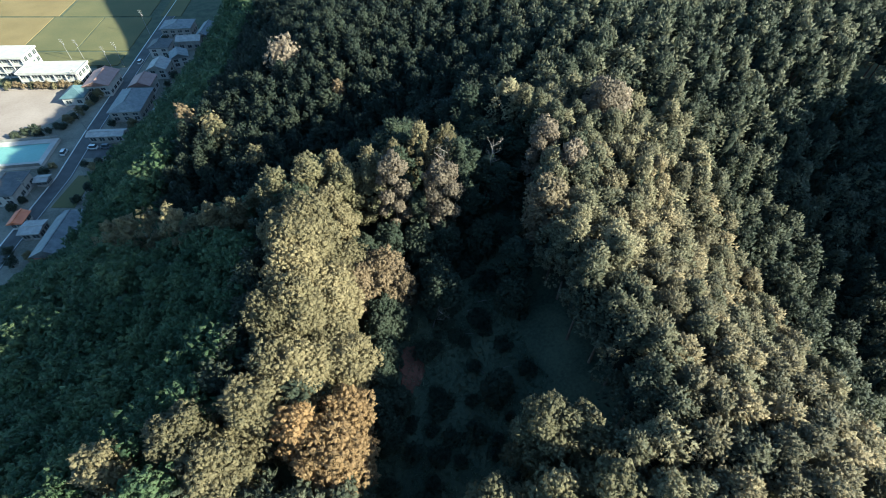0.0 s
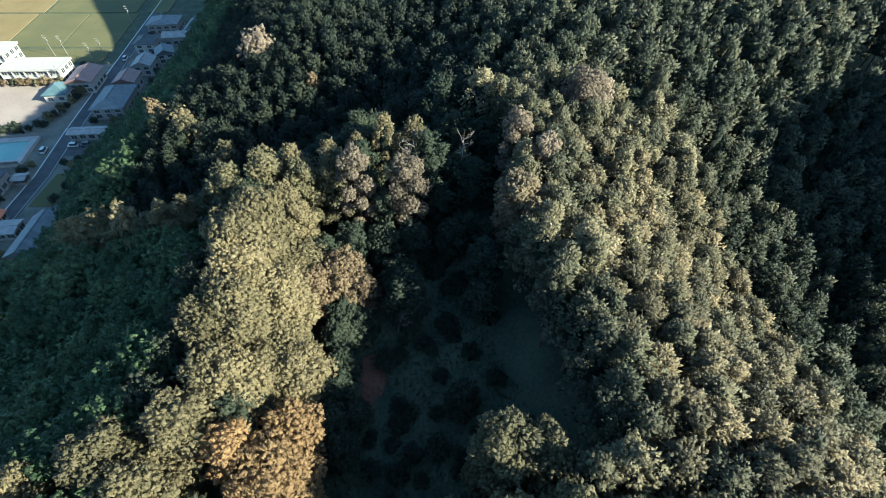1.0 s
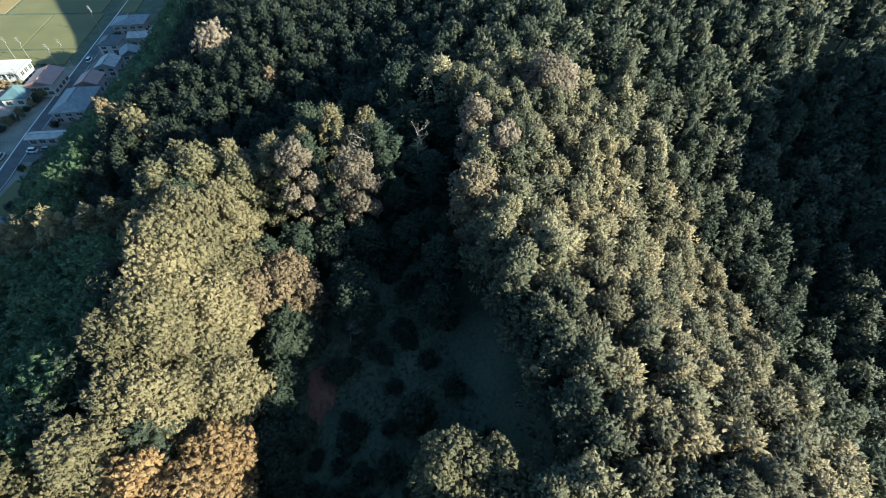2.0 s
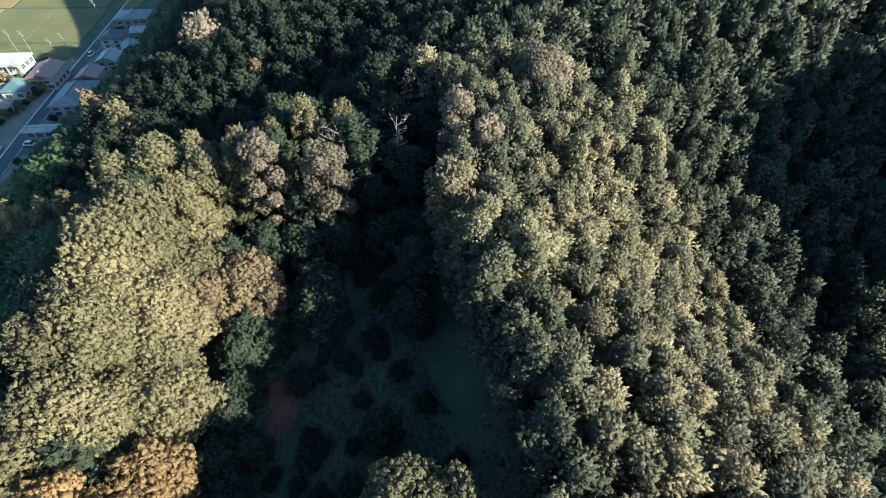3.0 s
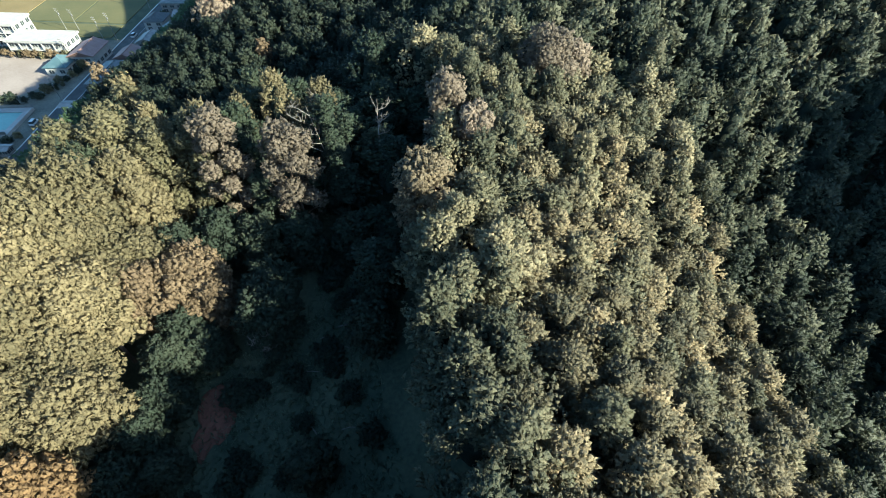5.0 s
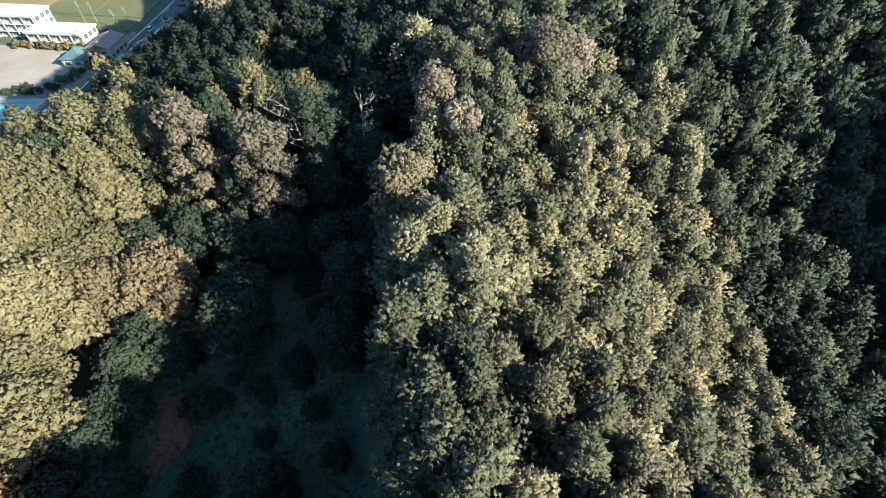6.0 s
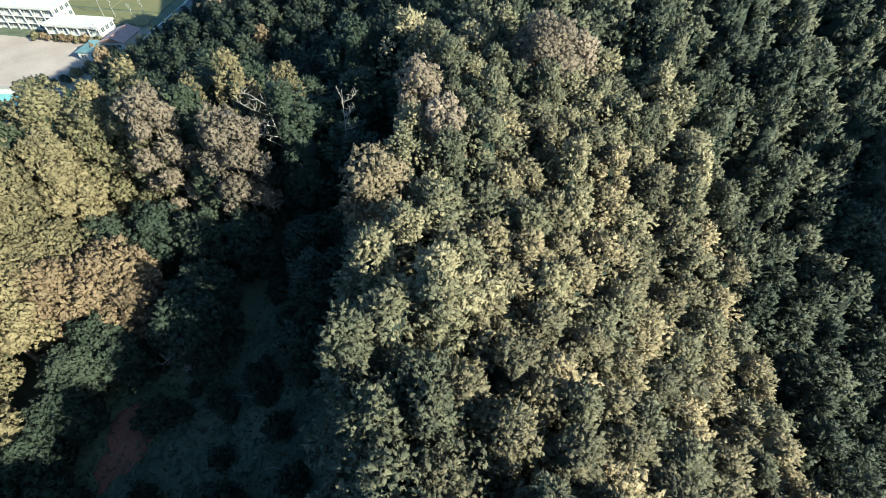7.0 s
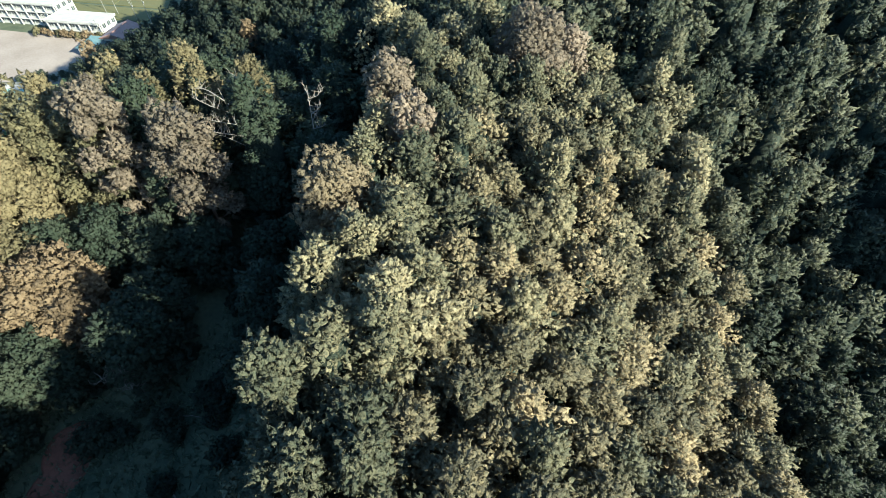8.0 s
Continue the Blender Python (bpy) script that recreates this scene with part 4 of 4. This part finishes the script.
def ribbon(name, line, x0, x1, low, high, mat, label, category):
    """A strip along the road's line, between two offsets to its right."""
    left, right = [(x + x0, y) for x, y in line], [(x + x1, y) for x, y in line]
    bm = bmesh.new()
    a = [bm.verts.new((x, y, high)) for x, y in left]
    b = [bm.verts.new((x, y, high)) for x, y in right]
    c = [bm.verts.new((x, y, low)) for x, y in left]
    e = [bm.verts.new((x, y, low)) for x, y in right]
    for i in range(len(line) - 1):
        bm.faces.new((a[i], b[i], b[i + 1], a[i + 1]))
        bm.faces.new((c[i], a[i], a[i + 1], c[i + 1]))
        bm.faces.new((b[i], e[i], e[i + 1], b[i + 1]))
    bmesh.ops.recalc_face_normals(bm, faces=bm.faces)
    return tagged(part(name, bm, mat), label, category, kind="structure")


slab("yard", ((-190, 40), (-118, 40), (-112, 86), (-115, 120), (-117, 150), (-117, 200), (-119, 250), (-139, 250), (-146, 209), (-186, 207)), -0.4, 0.06, "yard", "worn gravel and earth between the houses", "ground")
ribbon("road", ROAD, -2.6, 2.9, -0.2, 0.12, "asphalt", "narrow grey asphalt village road", "road")
ribbon("trim", ROAD, -2.75, -2.35, -0.2, 0.24, "paint white", "pale concrete kerb along the village road", "kerb")
ribbon("trim", ROAD, 2.3, 2.45, -0.2, 0.13, "paint white", "white edge line of the village road", "road marking")
slab("sports_ground", ((-260, 150), (-166, 152), (-155, 165), (-152, 178), (-157, 189), (-188, 191), (-260, 192)), -0.4, 0.1, "sand", "pale sandy sports ground of the school", "sports ground")
slab("parking", ((-133, 141), (-122, 141), (-122, 150), (-133, 150)), -0.4, 0.09, "asphalt", "small dark asphalt parking yard", "parking")
slab("lawn", ((-128.8, 114.5), (-121, 114.5), (-122.5, 131), (-128.2, 131)), -0.4, 0.16, "rice", "small green garden plot", "garden")

# fields towards the hill take the shade-darkened green, those beyond the ripe gold
paddies = ((-151, 211, -198, 224, "rice"), (-151, 226, -176, 264, "rice"), (-177, 226, -203, 264, "rice"), (-204, 211, -260, 264, "ripe rice"), (-153, 266, -200, 330, "rice"),
           (-202, 266, -262, 330, "ripe rice"), (-155, 332, -262, 420, "ripe rice"), (-264, 205, -380, 420, "ripe rice"), (-136, 266, -147, 330, "rice"))
for x1, y0, x0, y1, kind in paddies:
    lean = 0.11
    slab("rice_field", ((x0 - (y0 - 211) * lean, y0), (x1 - (y0 - 211) * lean, y0), (x1 - (y1 - 211) * lean, y1), (x0 - (y1 - 211) * lean, y1)), -0.4, 0.22, kind,
         "straight-edged field of rice still ripening, darkened for hill shade" if kind == "rice" else "field of ripe golden rice", "field")

# swimming pool
pool = tagged(new("swimming_pool"), "outdoor school swimming pool with turquoise water and white deck", "pool")
for x0, x1, y0, y1 in ((-14.5, 14.5, 5.7, 8.6), (-14.5, 14.5, -8.6, -5.7), (-14.5, -12.5, -5.7, 5.7), (12.5, 14.5, -5.7, 5.7)):
    part("deck", block(bmesh.new(), x0, x1, y0, y1, -0.3, 1.1), "concrete", pool)
part("water", block(bmesh.new(), -12.5, 12.5, -5.7, 5.7, -0.3, 0.85), "pool water", pool)
for y in (-8.5, 8.5):
    part("fence", block(bmesh.new(), -14.4, 14.4, y - 0.05, y + 0.05, 1.1, 2.2), "steel", pool)
pool.matrix_basis = Matrix.Translation((-158.8, 141.6, 0.06)) @ Matrix.Rotation(radians(8.5), 4, "Z")


def utility_pole(x, y, h, label="grey concrete utility pole with crossarms"):
    root = tagged(new("utility_pole"), label, "pole", "poles of the village")
    new("shaft", raw_mesh("pole shaft", *tube([(0, 0, -0.4), (0, 0, h * 0.5), (0, 0, h)], [0.13, 0.1, 0.07], 8), ["steel"])).parent = root
    for z in (h - 0.5, h - 1.4):
        part("crossarm", block(bmesh.new(), -0.7, 0.7, -0.05, 0.05, z, z + 0.1), "steel", root)
        for k in (-0.6, 0, 0.6):
            part("insulator", block(bmesh.new(), k - 0.05, k + 0.05, -0.05, 0.05, z + 0.104, z + 0.28), "concrete", root)
    new("transformer", raw_mesh("transformer", *tube([(0.35, 0, h - 2.9), (0.35, 0, h - 2.88), (0.35, 0, h - 2.1), (0.35, 0, h - 2.08)], [0.05, 0.26, 0.26, 0.05], 10), ["steel"])).parent = root
    root.matrix_basis = Matrix.Translation((x, y, land(x, y))) @ Matrix.Rotation(radians(6), 4, "Z")


for x, y, h in ((-148.2, 241.4, 13), (-175.2, 216.5, 10), (-169.6, 217, 9.5), (-151.4, 207, 11), (-146.8, 209, 12), (-138.5, 158, 10), (-135.6, 118, 10), (-156.5, 190, 9), (-184, 193.2, 8)):
    utility_pole(x, y, h)


def car(x, y, turn, paint, label):
    """A small van: body, cabin with glass, four wheels."""
    root = tagged(new("car"), label, "car")
    part("body", block(bmesh.new(), -0.75, 0.75, -1.7, 1.7, 0.35, 1.0), paint, root)
    bm = block(bmesh.new(), -0.7, 0.7, -1.5, 0.95, 1.004, 1.75)
    for v in bm.verts:
        if v.co.z > 1.5:
            v.co.x *= 0.86
            v.co.y = v.co.y * 0.85
    part("cabin", bm, "window", root)
    part("roof", block(bmesh.new(), -0.6, 0.6, -1.27, 0.8, 1.754, 1.82), paint, root)
    for sx in (-1, 1):
        for sy in (-1.1, 1.1):
            wheel = new("wheel", raw_mesh("wheel", *tube([(sx * 0.6, 0, 0), (sx * 0.62, 0, 0), (sx * 0.78, 0, 0), (sx * 0.8, 0, 0)], [0.1, 0.3, 0.3, 0.12], 10), ["rubber"]))
            wheel.parent = root
            wheel.matrix_basis = Matrix.Translation((0, sy, 0.3))
    root.matrix_basis = Matrix.Translation((x, y, 0.125)) @ Matrix.Rotation(radians(turn), 4, "Z")


car(-139.5, 143.5, 8, "car white", "small white van parked beside the road")
car(-130.5, 146.5, 90, "car white", "small white van in the parking yard")
car(-126, 147, 90, "car dark", "dark small car in the parking yard")
car(-141.0, 213, 6, "car white", "small white car standing on the village road")

# garden trees and hedges between the houses
vr = np.random.default_rng(61)
gardens = [tree_kind("garden_tree", round_crown(vr, 3.6, r, 100, 5, 0.4, 0.9, 8), trunk_mesh(vr, 3.2, 4, 0.8, 0.09), leaf, label, "tree", "garden trees of the village")
           for r, leaf, label in ((1.7, "shrub", "small dark green garden tree beside a house"), (1.5, "oak", "small olive-green garden tree beside a house"), (1.6, "autumn", "small yellow-brown tree beside the school"))]
spots = [(-188 + k * 3.4, 189.6 + (k % 2) * 0.8, 2 if k % 3 else 1) for k in range(10)]
spots += [(-163 + k * 2.6, 153 + (k % 3) * 1.6 + k * 0.6, 0) for k in range(6)] + [(-148 + k * 0.4, 160 + k * 3.2, k % 2) for k in range(8)]
spots += [(-139.5, 131 + k * 0.0, 0), (-138.5, 134.5, 1), (-128, 136, 0), (-124, 138, 0), (-130, 161.5, 0), (-121, 160, 1), (-120, 192, 0), (-119.5, 199, 0), (-128, 216, 0), (-138.5, 236, 0),
          (-121, 117, 0), (-119.8, 123, 0), (-122.2, 133, 1), (-129.5, 94, 0), (-126, 90, 0), (-122, 92, 1), (-140, 113, 0), (-139, 117, 0), (-150, 200, 1), (-155, 205, 0), (-147.5, 199, 0)]
for x, y in scatter(-121, -104, 108, 252, 4.2, vr):
    if x > np.interp(y, EDGE_Y, EDGE_X) - 8 and x < np.interp(y, EDGE_Y, EDGE_X) + 1 and not built(x, y, 1.2) and vr.uniform() < 0.8:
        spots.append((x, y, 0 if vr.uniform() < 0.8 else 1))
for i, (x, y, k) in enumerate(spots):
    m = stand(x, y, vr.uniform(0.75, 1.25), vr.uniform(0, 6.3))
    if k in (0, 1, 2) and gardens[k] is not None and not any(j < i and q[2] == k for j, q in enumerate(spots)):
        gardens[k].matrix_basis = m
    else:
        copy_thing(gardens[k], m)
